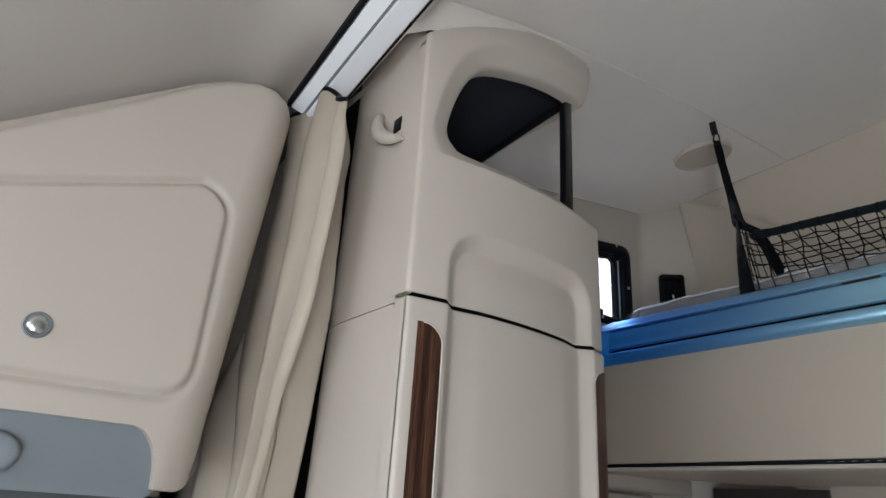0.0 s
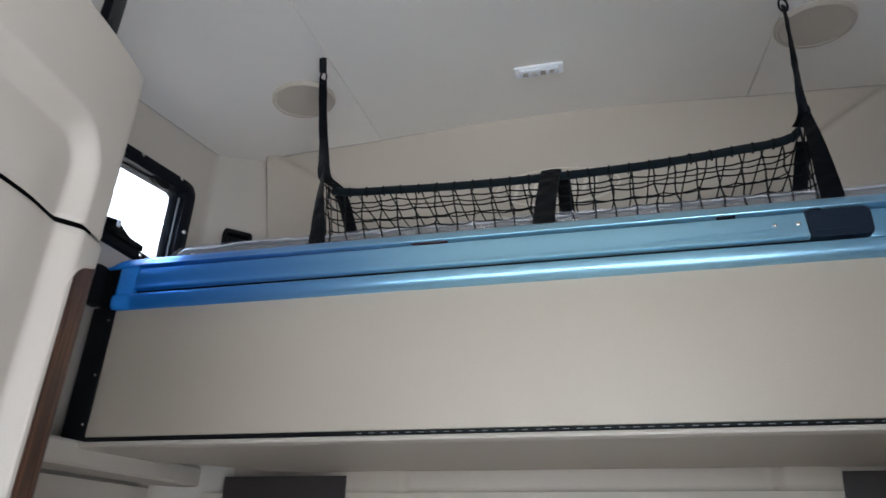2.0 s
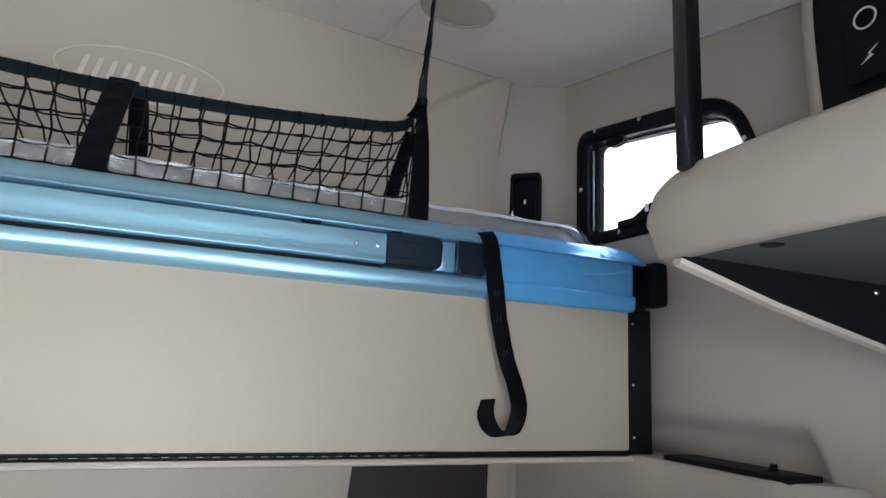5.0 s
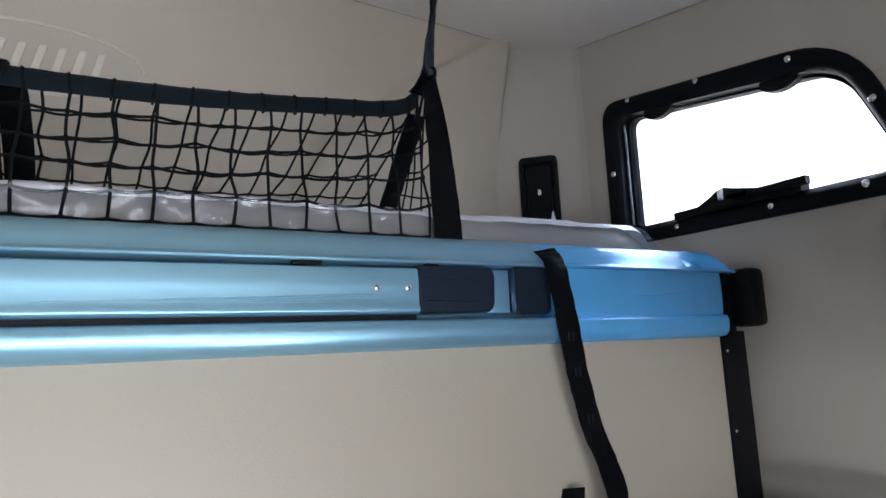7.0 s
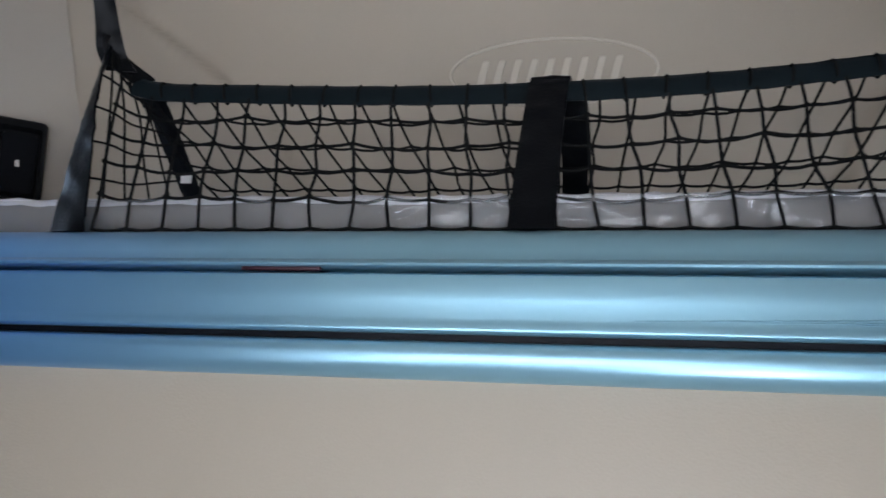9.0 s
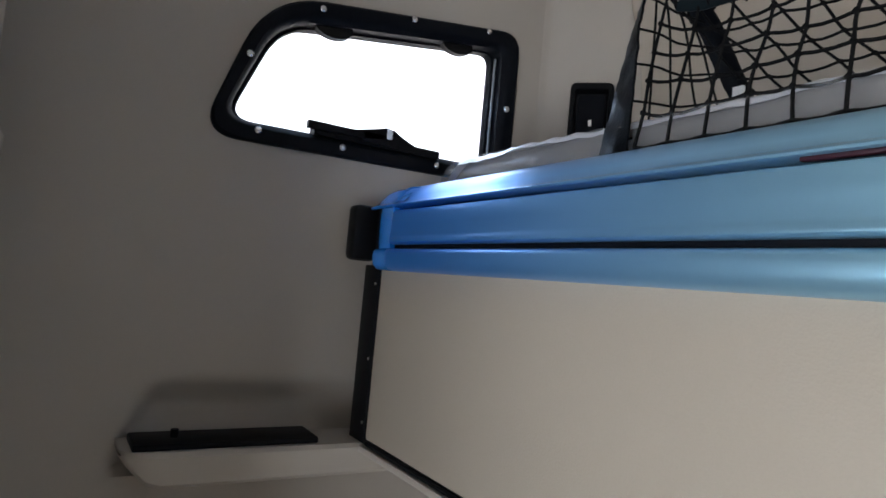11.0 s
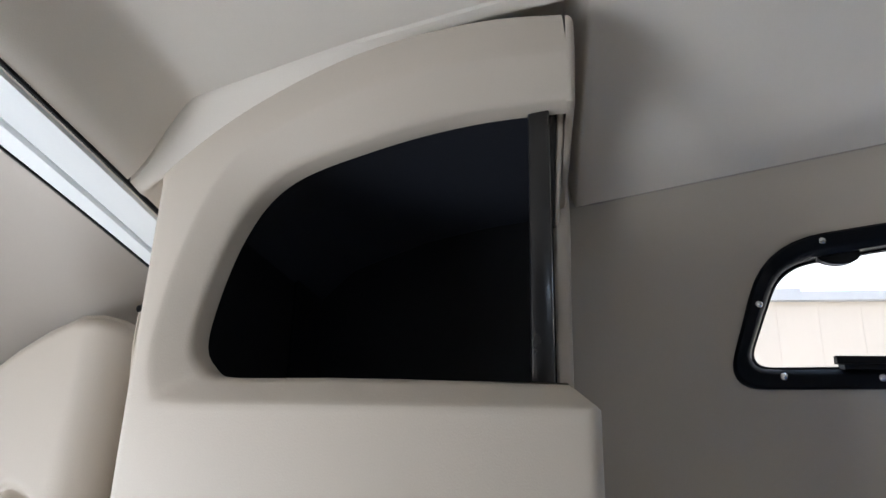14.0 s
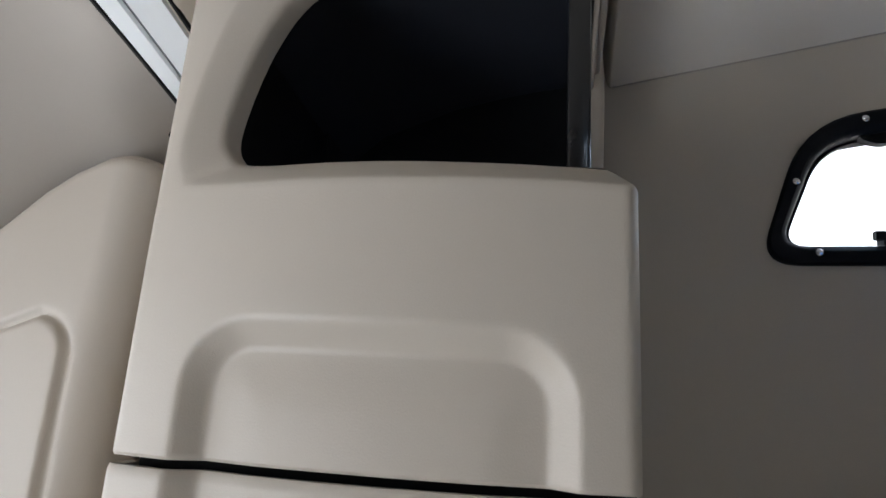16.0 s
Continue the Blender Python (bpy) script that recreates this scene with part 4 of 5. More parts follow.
def build_bunk():
    bunk = thing("upper_bunk", "upper bunk with beige board and blue-filmed aluminium edge rail", "bunk", (0, 0.2, 1.6))
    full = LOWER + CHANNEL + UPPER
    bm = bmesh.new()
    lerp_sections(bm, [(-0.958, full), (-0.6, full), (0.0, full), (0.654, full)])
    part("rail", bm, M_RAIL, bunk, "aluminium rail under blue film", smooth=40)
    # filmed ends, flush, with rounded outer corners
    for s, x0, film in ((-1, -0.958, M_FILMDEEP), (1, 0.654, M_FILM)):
        bm = bmesh.new()
        low = LOWER + FLUSH
        secs = [(x0, low), (x0 + (0.02 if s > 0 else -0.01), low), ((x0 + s * 0.99) / 2, low)]
        for k in range(0, 7):
            a = math.pi / 2 * k / 6
            back = 0.030 * (1 - math.cos(a))
            secs.append((s * (0.998 + 0.020 * math.sin(a)), [(y + back, z) for y, z in low]))
        lerp_sections(bm, secs)
        bm.faces.new([bm.verts.new((x0, y, z)) for y, z in FLUSH + CHANNEL[::-1]])
        part("rail_end", bm, film, bunk, "bright blue film over the rail end", smooth=40)
        # hood over it, longer, its end curving down to the lip
        bm = bmesh.new()
        hood = [(0.006, 1.7012)] + UPPER
        secs = [(x0, hood), ((x0 + s * 0.99) / 2, hood)]
        for k in range(0, 9):
            a = math.pi / 2 * k / 8
            c = 1 - math.cos(a)
            secs.append((s * (1.012 + 0.046 * math.sin(a)), [(y * (1 - 0.15 * c) + 0.012 * c, z - (z - 1.700) * 0.72 * c) for y, z in hood]))
        lerp_sections(bm, secs)
        part("hood_end", bm, film, bunk, "blue-filmed hood of the rail end", smooth=50)
        # pale edge where one film overlaps the other
        bm = bmesh.new()
        tube(bm, smooth_line([(s * 0.74, -0.0006, 1.664), (s * 0.86, -0.0006, 1.666), (s * 0.95, -0.0008, 1.674), (s * 1.0, 0.0, 1.690)], 16), 0.0006, 5)
        part("film_edge", bm, film, bunk, "pale edge of the film", smooth=60)
        # loose flap of film at the corner
        bm = grid(12, 6, lambda u, v: (s * (0.93 + 0.115 * u), 0.003 + 0.030 * v + 0.006 * u * u - 0.003 * math.sin(u * 9) * (1 - v), 1.7085 + 0.031 * v - 0.012 * u * u + 0.0015 * math.sin(11 * u + 4 * v)))
        part("film_flap", bm, film, bunk, "loose wrinkled flap of blue film", smooth=60)
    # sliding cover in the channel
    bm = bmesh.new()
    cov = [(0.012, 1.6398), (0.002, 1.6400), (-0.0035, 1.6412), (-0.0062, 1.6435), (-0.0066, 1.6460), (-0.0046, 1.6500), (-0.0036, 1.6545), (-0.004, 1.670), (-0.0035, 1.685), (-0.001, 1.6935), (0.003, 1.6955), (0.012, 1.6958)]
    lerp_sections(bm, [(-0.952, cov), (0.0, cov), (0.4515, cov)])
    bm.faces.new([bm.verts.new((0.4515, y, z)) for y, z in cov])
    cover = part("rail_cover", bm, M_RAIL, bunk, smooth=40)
    # Dark strip laid in the groove to carry its shade.
    bm = box(-0.95, 0.4515, 0.0045, 0.030, 1.6334, 1.6397)
    part("groove_shade_strip", bm, M_FRAME, bunk, "dark strip for the shade in the groove under the cover", smooth=False)
    for x in (0.397, 0.437):
        bm = bmesh.new()
        disc(bm, (x, -0.004, 1.6705), (0, -1, 0), 0.0042, 0.001, 14, 0.0012)
        part("screw", bm, M_STEEL, cover)
    bm = bmesh.new()
    blk = round_poly([(0.4535, 1.641), (0.561, 1.641), (0.564, 1.6985), (0.4535, 1.6985)], [0.002, 0.014, 0.014, 0.002], 6)
    ins = lambda k: [((p.x - 0.505) * k + 0.505, (p.y - 1.6695) * k + 1.6695) for p in blk]
    loft(bm, [[(x, y, z) for x, z in ins(k)] for y, k in ((0.033, 1), (0.002, 1), (-0.001, 0.985), (-0.0025, 0.95))], closed=True, caps=True)
    block = part("stop_block", bm, M_POCKET, bunk, "dark navy plastic stop block")
    for z in (1.655, 1.684):
        bm = box(0.462, 0.535, -0.0036, 0.0, z - 0.0015, z + 0.0015, 0.0008, 1)
        part("rib", bm, M_POCKET, block)
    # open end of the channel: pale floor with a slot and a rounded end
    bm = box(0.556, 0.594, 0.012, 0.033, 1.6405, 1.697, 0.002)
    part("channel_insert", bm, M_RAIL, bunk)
    bm = bmesh.new()
    pk = round_poly([(0.595, 1.6395), (0.649, 1.6395), (0.649, 1.6985), (0.595, 1.6985)], [0.001, 0.013, 0.013, 0.001], 6)
    loft(bm, [[((p.x - 0.595) * k + 0.595, y, (p.y - 1.669) * k + 1.669) for p in pk] for y, k in ((0.001, 1.08), (0.004, 1.0), (0.016, 0.9), (0.024, 0.8))], closed=True, caps=True)
    part("end_pocket", bm, M_POCKET, bunk, "rounded end of the rail channel")
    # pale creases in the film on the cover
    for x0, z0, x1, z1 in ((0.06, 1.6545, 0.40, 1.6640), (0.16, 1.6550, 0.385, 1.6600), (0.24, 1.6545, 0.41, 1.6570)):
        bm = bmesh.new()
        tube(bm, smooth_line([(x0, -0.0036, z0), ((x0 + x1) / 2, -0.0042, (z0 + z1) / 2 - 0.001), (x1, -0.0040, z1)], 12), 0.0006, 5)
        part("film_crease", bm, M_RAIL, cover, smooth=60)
    bm = box(0.300, 0.334, -0.0005, 0.006, 1.6965, 1.7012, 0.001)
    part("notch", bm, M_FRAME, bunk)
    bm = box(0.462, 0.482, -0.0005, 0.006, 1.6965, 1.7025, 0.001)
    part("notch", bm, M_FRAME, bunk)
    bm = box(-0.306, -0.227, 0.0005, 0.007, 1.6972, 1.7008, 0.001)
    part("red_tab", bm, M_RED, bunk, "small red tab")
    # board below the rail
    bm = box(-1.0, 1.0, 0.010, 0.034, 1.319, 1.602, 0.003)
    part("board", bm, M_PANEL, bunk, "beige vinyl-covered board")
    # piano hinge
    bm = bmesh.new()
    tube(bm, [(-0.995, 0.010, 1.3130), (0.0, 0.010, 1.3130), (0.995, 0.010, 1.3130)], 0.0035, 8)
    box(-0.995, 0.995, 0.011, 0.02, 1.3095, 1.3185, bm=bm)
    part("piano_hinge", bm, M_BLACK, bunk, "black piano hinge", smooth=40)
    bm = bmesh.new()
    for k in range(40):
        x = -0.40 + 0.024 * k
        box(x, x + 0.011, 0.0058, 0.0072, 1.3132, 1.3144, bm=bm)
    tagged(part("hinge_knuckles", bm, M_GREY, bunk, "pale worn hinge knuckles", smooth=False), kind="stuff")
    # base the board is hinged to: padded slab
    bm = bmesh.new()
    slab = [(0.496, 1.3000), (0.03, 1.296), (0.010, 1.2968), (0.002, 1.300), (0.001, 1.304), (0.004, 1.3085), (0.02, 1.310), (0.496, 1.310)]
    lerp_sections(bm, [(x, [(y * w, z) for y, z in slab]) for x, w in ((-1.02, 0.5), (-0.9, 0.66), (-0.8, 0.93), (-0.7, 1), (0.7, 1), (0.8, 0.93), (0.9, 0.66), (1.02, 0.5))])
    part("base_slab", bm, M_SHELL, bunk, "smooth beige underside slab", smooth=40)
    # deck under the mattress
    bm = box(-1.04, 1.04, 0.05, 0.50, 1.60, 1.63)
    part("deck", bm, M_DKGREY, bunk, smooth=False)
    # end bars and brackets
    for s in (-1, 1):
        bm = box(min(s * 1.0, s * 1.056), max(s * 1.0, s * 1.056), 0.006, 0.030, 1.312, 1.606, 0.002)
        box(min(s * 1.0, s * 1.052), max(s * 1.0, s * 1.052), 0.016, 0.036, 1.600, 1.706, 0.002, bm=bm)
        bar = part("end_bar", bm, M_BLACK, bunk, "black upright end bar")
        for z in (1.345, 1.45, 1.575):
            bm = bmesh.new()
            disc(bm, (s * 1.008, 0.006, z), (0, -1, 0), 0.003, 0.001, 10, 0.001)
            part("rivet", bm, M_STEEL, bar)
        bm = box(min(s * 1.040, s * 1.078), max(s * 1.040, s * 1.078), -0.028, 0.02, 1.612, 1.708, 0.010)
        part("bracket", bm, M_BLACK, bunk, "black wall bracket")


build_bunk()

# ---- mattress ----


def build_mattress():
    m = thing("mattress", "mattress still wrapped in clear plastic on the upper bunk", "mattress", (0, 0.3, 1.63))

    def f(u, v):
        # v runs from the lower front edge over the top to the back
        x = -0.95 + 1.90 * u
        ex = 1 - sstep((abs(x) - 0.89) / 0.06)
        pts = [(0.098, 1.631), (0.090, 1.70), (0.091, 1.764), (0.096, 1.782), (0.114, 1.792), (0.20, 1.797), (0.32, 1.800), (0.44, 1.797), (0.492, 1.78), (0.496, 1.631)]
        s = v * (len(pts) - 1)
        i = min(int(s), len(pts) - 2)
        t = s - i
        y = pts[i][0] + (pts[i + 1][0] - pts[i][0]) * t
        z = pts[i][1] + (pts[i + 1][1] - pts[i][1]) * t
        w = noise.noise(Vector((x * 7, y * 9, 1.3))) * 0.006 + noise.noise(Vector((x * 26, y * 20, z * 20))) * 0.0022
        if z > 1.74:
            z += w - 0.03 * (1 - ex)
        else:
            y += w * 0.5
        return (x, y, z)
    bm = grid(220, 27, f)
    bm.verts.ensure_lookup_table()
    n = 221
    for side in (0, 220):
        bm.faces.new([bm.verts[j * n + side] for j in range(28)])
    part("body", bm, M_TICK, m, "grey-beige ticking seen through plastic", smooth=60)
    # clear plastic over the top, hanging unevenly over the front edge

    def wrap(u, v):
        x = -0.962 + 1.924 * u
        drop = 0.006 + 0.003 * noise.noise(Vector((x * 5, 0, 3)))
        if v < 0.25:
            t = v / 0.25
            y, z = 0.086 + 0.004 * t, 1.789 - drop * (1 - t)
        else:
            t = (v - 0.25) / 0.75
            y, z = 0.090 + 0.40 * t, 1.789 + 0.014 * math.sin(math.pi * min(1, t * 1.2)) + 0.004 * (1 - t)
        z += -0.003 + 0.003 * noise.noise(Vector((x * 6, y * 8, 2))) + 0.0008 * noise.noise(Vector((x * 22, y * 14, 5)))
        ridge = abs(noise.noise(Vector((x * 13 + y * 9, y * 17 - x * 6, 11))))
        z += 0.0022 * max(0, 0.18 - ridge) / 0.18
        y += 0.003 * noise.noise(Vector((x * 19, z * 30, 9)))
        z -= 0.045 * sstep((abs(x) - 0.90) / 0.062) ** 2
        return (x, y, z)
    bm = grid(420, 30, wrap)
    part("plastic_wrap", bm, M_MATT, m, "crinkled milky plastic wrap", smooth=60)
    # clear front of the wrap, crinkled
    def front(u, v):
        x = -0.955 + 1.91 * u
        z = 1.738 + (0.047 - 0.035 * sstep((abs(x) - 0.90) / 0.062) ** 2) * v
        y = 0.0850 - 0.007 * v + 0.005 * noise.noise(Vector((x * 16 + z * 20, z * 25, 4))) + 0.003 * noise.noise(Vector((x * 42 - z * 30, z * 60, 7)))
        return (x, y, z + 0.002 * noise.noise(Vector((x * 9, 0, 5))) * v)
    bm = grid(380, 10, front)
    part("plastic_front", bm, M_FILMCLEAR, m, "clear crinkled plastic film", smooth=60)
    # torn corner tufts of plastic
    for x, y in ((0.80, 0.16), (-0.86, 0.20)):
        bm = bmesh.new()
        p = Vector((x, y, 1.782))
        loft(bm, [[p + Vector((-0.012, 0, 0)), p + Vector((0.012, 0.004, 0))], [p + Vector((-0.006, 0.003, 0.02)), p + Vector((0.006, 0.001, 0.022))], [p + Vector((0.001, 0.004, 0.042)), p + Vector((0.003, 0.004, 0.044))]])
        part("plastic_tuft", bm, M_MATT, m, smooth=60)


build_mattress()

# ---- safety net ----


def build_net():
    net = thing("bunk_net", "black safety net with webbing straps hung over the bunk edge", "net", (0, 0.1, 1.75))
    rnd = random.Random(4)
    hem = smooth_line([(-0.602, 0.160, 2.022), (-0.568, 0.188, 1.978), (-0.40, 0.186, 1.962), (-0.20, 0.180, 1.950), (-0.012, 0.172, 1.944), (0.20, 0.178, 1.952), (0.40, 0.186, 1.972), (0.535, 0.190, 1.993), (0.568, 0.160, 2.034)], 64)
    hem = resample(hem, 64)
    at = lambda u: hem[0] if u <= 0 else hem[-1] if u >= 1 else hem[int(u * 64)].lerp(hem[min(64, int(u * 64) + 1)], u * 64 - int(u * 64))
    bm = bmesh.new()
    loops = []
    for k, p in enumerate(hem):
        h = 0.0155 + 0.0015 * noise.noise(Vector((k * 0.7, 0, 0)))
        loops.append([p + Vector((0, 0.004 * math.cos(a) + 0.006 * math.sin(a), h * math.sin(a) - 0.010)) for a in [2 * math.pi * i / 10 for i in range(10)]])
    loft(bm, loops[3:-2], closed=True, caps=True)
    part("hem", bm, M_HEM, net, "dark teal-grey hem tape", smooth=60)

    # cord loops that lash the mesh to the hem
    for k in range(25):
        p = at(0.045 + 0.91 * k / 24)
        bm = bmesh.new()
        tilt = rnd.uniform(-0.5, 0.5)
        tube(bm, [p + Vector((0.004 * tilt * math.sin(a), 0.0085 * math.cos(a), 0.0135 * math.sin(a) - 0.0108)) for a in [2 * math.pi * i / 14 for i in range(15)]], 0.0019, 5)
        part("lashing", bm, M_CORD, net, smooth=60)

    def cords(name, low, cols, rows, skew, r, wob, u0=0.03, u1=0.97):
        bm = bmesh.new()
        spot = {}
        for i in range(cols + 1):
            for j in range(rows + 1):
                u = u0 + (u1 - u0) * i / cols
                v = j / rows
                uu = u + skew(u) * v
                a, b = at(u) - Vector((0, 0, 0.012)), low(min(1, max(0, uu)))
                p = a.lerp(b, v)
                k = wob * (0 if j in (0, rows) else 1)
                p = p + Vector((rnd.uniform(-1, 1) * k, rnd.uniform(-1, 1) * k * 0.6, rnd.uniform(-1, 1) * k * 0.8))
                p.z -= 0.004 * math.sin(math.pi * v)
                spot[i, j] = p
        for i in range(cols + 1):
            pts = smooth_line([spot[i, j] for j in range(rows + 1)], rows * 3)
            tube(bm, pts, r, 5)
        for j in range(1, rows + 1):
            pts = smooth_line([spot[i, j] for i in range(cols + 1)], cols * 3)
            for q, p in enumerate(pts):
                p.z -= 0.0025 * abs(math.sin(math.pi * q / 3))
            tube(bm, pts, r, 5)
        for i in range(cols + 1):
            for j in range(1, rows):
                disc(bm, spot[i, j] - Vector((0, r * 1.4, 0)), (0, 1, 0), r * 1.5, r * 2.6, 6)
        part(name, bm, M_CORD, net, "knotted black net cord", smooth=60)

    front = lambda u: Vector((-0.548 + 1.084 * u, 0.056 + 0.004 * u, 1.7475))
    rear = lambda u: Vector((-0.541 + 1.071 * u, 0.312, 1.822))
    cords("front_mesh", front, 24, 5, lambda u: 0.0, 0.0020, 0.0042)
    cords("rear_mesh", rear, 27, 5, lambda u: 0.02 if u < 0.46 else -0.01, 0.0018, 0.0036)
    for s, top, fb, rb in ((-1, (-0.602, 0.160, 2.020), (-0.548, 0.058, 1.745), (-0.541, 0.312, 1.822)), (1, (0.568, 0.160, 2.032), (0.534, 0.062, 1.745), (0.545, 0.300, 1.822))):
        top, fb, rb = Vector(top), Vector(fb), Vector(rb)
        rtop = Vector((s * 0.562, 0.200, 1.975))
        # end mesh between the two legs
        bm = bmesh.new()
        for j in range(1, 6):
            v = j / 5.4
            a, b = top.lerp(fb, v), rtop.lerp(rb, v)
            mid = a.lerp(b, 0.5) - Vector((0, 0, 0.012 * v)) + Vector((s * 0.01 * v, 0, 0))
            tube(bm, smooth_line([a, a.lerp(mid, 0.5) + Vector((0, 0, rnd.uniform(-1, 1) * 0.004)), mid, mid.lerp(b, 0.5), b], 10), 0.0016, 5)
        for i in range(1, 5):
            q = i / 5
            pts = [top.lerp(rtop, q * 0.6)]
            for v in (0.3, 0.6, 1.0):
                pts.append(top.lerp(fb, v).lerp(rtop.lerp(rb, v), q) + Vector((rnd.uniform(-1, 1) * 0.004, rnd.uniform(-1, 1) * 0.008, -0.012 * v)))
            tube(bm, smooth_line(pts, 12), 0.0016, 5)
        part("end_mesh", bm, M_CORD, net, "knotted black net cord", smooth=60)
        # front leg, rear leg, and hanger to the ceiling
        bm = bmesh.new()
        ribbon(bm, smooth_line([top + Vector((0, 0.004, -0.004)), top.lerp(fb, 0.35) + Vector((0, -0.004, 0)), top.lerp(fb, 0.7) + Vector((0, -0.002, 0)), fb], 14), [Vector((0.35 + 0.65 * k / 14, -0.55 + 0.5 * k / 14, 0)) for k in range(15)], [0.026 + 0.016 * sstep(k / 14) for k in range(15)], 0.003)
        part("front_leg", bm, M_WEB, net, "black webbing leg", smooth=40)
        bm = bmesh.new()
        ribbon(bm, smooth_line([rtop + Vector((0, -0.004, 0)), rtop.lerp(rb, 0.5), rb], 10), (1, 0.15 * s, 0), 0.034, 0.003)
        part("rear_leg", bm, M_WEB, net, "black webbing leg", smooth=40)
        bm = bmesh.new()
        ribbon(bm, smooth_line([top + Vector((0, 0.002, -0.012)), top + Vector((s * -0.012, 0.016, -0.022)), rtop], 8), (0.3, 0.4, 0.86), 0.026, 0.003)
        part("corner_web", bm, M_WEB, net, smooth=40)
        hook = Vector((-0.578, 0.035, 2.291)) if s < 0 else Vector((0.531, 0.018, 2.295))
        way = hook - top
        bm = bmesh.new()
        ribbon(bm, smooth_line([top + Vector((s * -0.012, 0.016, -0.032)), top + Vector((s * -0.002, 0.006, -0.008)), top + way * 0.12 + Vector((s * -0.004, -0.002, 0)), top + way * 0.45, top + way * 0.80], 16), [Vector((0.95 - 0.02 * k, 0.25 + 0.05 * k, 0)) for k in range(17)], [0.040 - 0.016 * sstep(k / 12) for k in range(17)], 0.003)
        part("hanger", bm, M_WEB, net, "black hanging strap", smooth=40)
        bm = bmesh.new()
        ribbon(bm, [top + way * 0.86, top + way * 0.93, hook + Vector((0, 0, 0.004))], (1, 0.2, 0), 0.018, 0.004)
        part("ceiling_tab", bm, M_WEB, net, smooth=40)
        # snap hook
        bm = bmesh.new()
        c = top + way * 0.82
        tube(bm, [c + Vector((0.009 * math.cos(a), 0.002, 0.020 * math.sin(a))) for a in [2 * math.pi * k / 16 for k in range(17)]], 0.0024, 6)
        part("snap_hook", bm, M_BLACK, net, "black metal snap hook", smooth=60)
        bm = bmesh.new()
        tube(bm, [top + Vector((0.004, 0.012 * math.cos(a), 0.012 * math.sin(a) - 0.002)) for a in [2 * math.pi * k / 16 for k in range(17)]], 0.0028, 6)
        part("ring", bm, M_BLACK, net, "black metal ring", smooth=60)
    # middle strap over the hem
    bm = bmesh.new()
    ribbon(bm, smooth_line([(-0.008, 0.180, 1.952), (-0.010, 0.166, 1.948), (-0.014, 0.154, 1.925), (-0.024, 0.10, 1.83), (-0.030, 0.048, 1.744)], 16), (1, 0, 0), 0.047, 0.003)
    part("middle_strap", bm, M_WEB, net, "wide black webbing strap", smooth=40)
    bm = bmesh.new()
    ribbon(bm, smooth_line([(0.006, 0.180, 1.950), (0.016, 0.20, 1.93), (0.022, 0.25, 1.875), (0.024, 0.30, 1.818)], 10), (1, 0, 0), 0.034, 0.003)
    part("middle_strap", bm, M_WEB, net, "black webbing strap behind the net", smooth=40)
    bm = box(-0.513, -0.499, 0.215, 0.219, 1.840, 1.852)
    part("tag", bm, M_WHITE, net, "small white sewn tag", smooth=False)


build_net()


def build_pull_strap():
    st = thing("pull_strap", "black webbing strap hanging from the rail with a curled end", "strap", (0.66, 0.0, 1.7))
    pts = smooth_line([(0.655, 0.010, 1.727), (0.658, -0.006, 1.705), (0.664, -0.013, 1.65), (0.677, -0.014, 1.56), (0.697, -0.016, 1.48), (0.712, -0.024, 1.432), (0.714, -0.030, 1.392), (0.702, -0.030, 1.358), (0.684, -0.024, 1.350), (0.666, -0.016, 1.362), (0.660, -0.006, 1.385), (0.666, 0.000, 1.412)], 44)
    wides = []
    for k in range(45):
        a = max(0, (k - 20) / 24)
        wides.append(Vector((1 - 0.55 * sstep(a), -0.75 * sstep(a), 0.12)))
    bm = bmesh.new()
    ribbon(bm, pts, wides, 0.034, 0.002)
    part("webbing", bm, M_WEB, st, smooth=50)
    bm = bmesh.new()
    for z in (1.60, 1.55, 1.50):
        k = min(range(45), key=lambda i: abs(pts[i].z - z))
        p = pts[k]
        for d in (-0.004, 0.003):
            box(p.x + d - 0.0015, p.x + d + 0.0015, p.y - 0.0022, p.y - 0.0018, p.z - 0.006, p.z + 0.006, bm=bm)
    tagged(part("print_marks", bm, M_CUBBY, st, "faint grey print", smooth=False), kind="stuff")


build_pull_strap()

# ---- ceiling and wall fittings ----


def build_dome_light():
    c = Vector((-0.028, 0.271, 0))
    z = ceiling_z(c.x, c.y)
    lamp = thing("dome_light", "slim white LED lamp with clear lens on the ceiling", "lamp", (c.x, c.y, z))
    bm = box(c.x - 0.068, c.x + 0.068, c.y - 0.021, c.y + 0.021, z - 0.010, z + 0.004, 0.004)
    part("housing", bm, M_WHITE, lamp)
    bm = box(c.x - 0.054, c.x + 0.054, c.y - 0.015, c.y + 0.015, z - 0.0145, z - 0.008, 0.003)
    lens = part("lens", bm, M_LENS, lamp, "clear ribbed lens")
    for k in range(4):
        bm = box(c.x - 0.045 + 0.025 * k, c.x - 0.031 + 0.025 * k, c.y - 0.008, c.y + 0.008, z - 0.0165, z - 0.0143, 0.0006)
        part("led", bm, M_STEEL, lens)


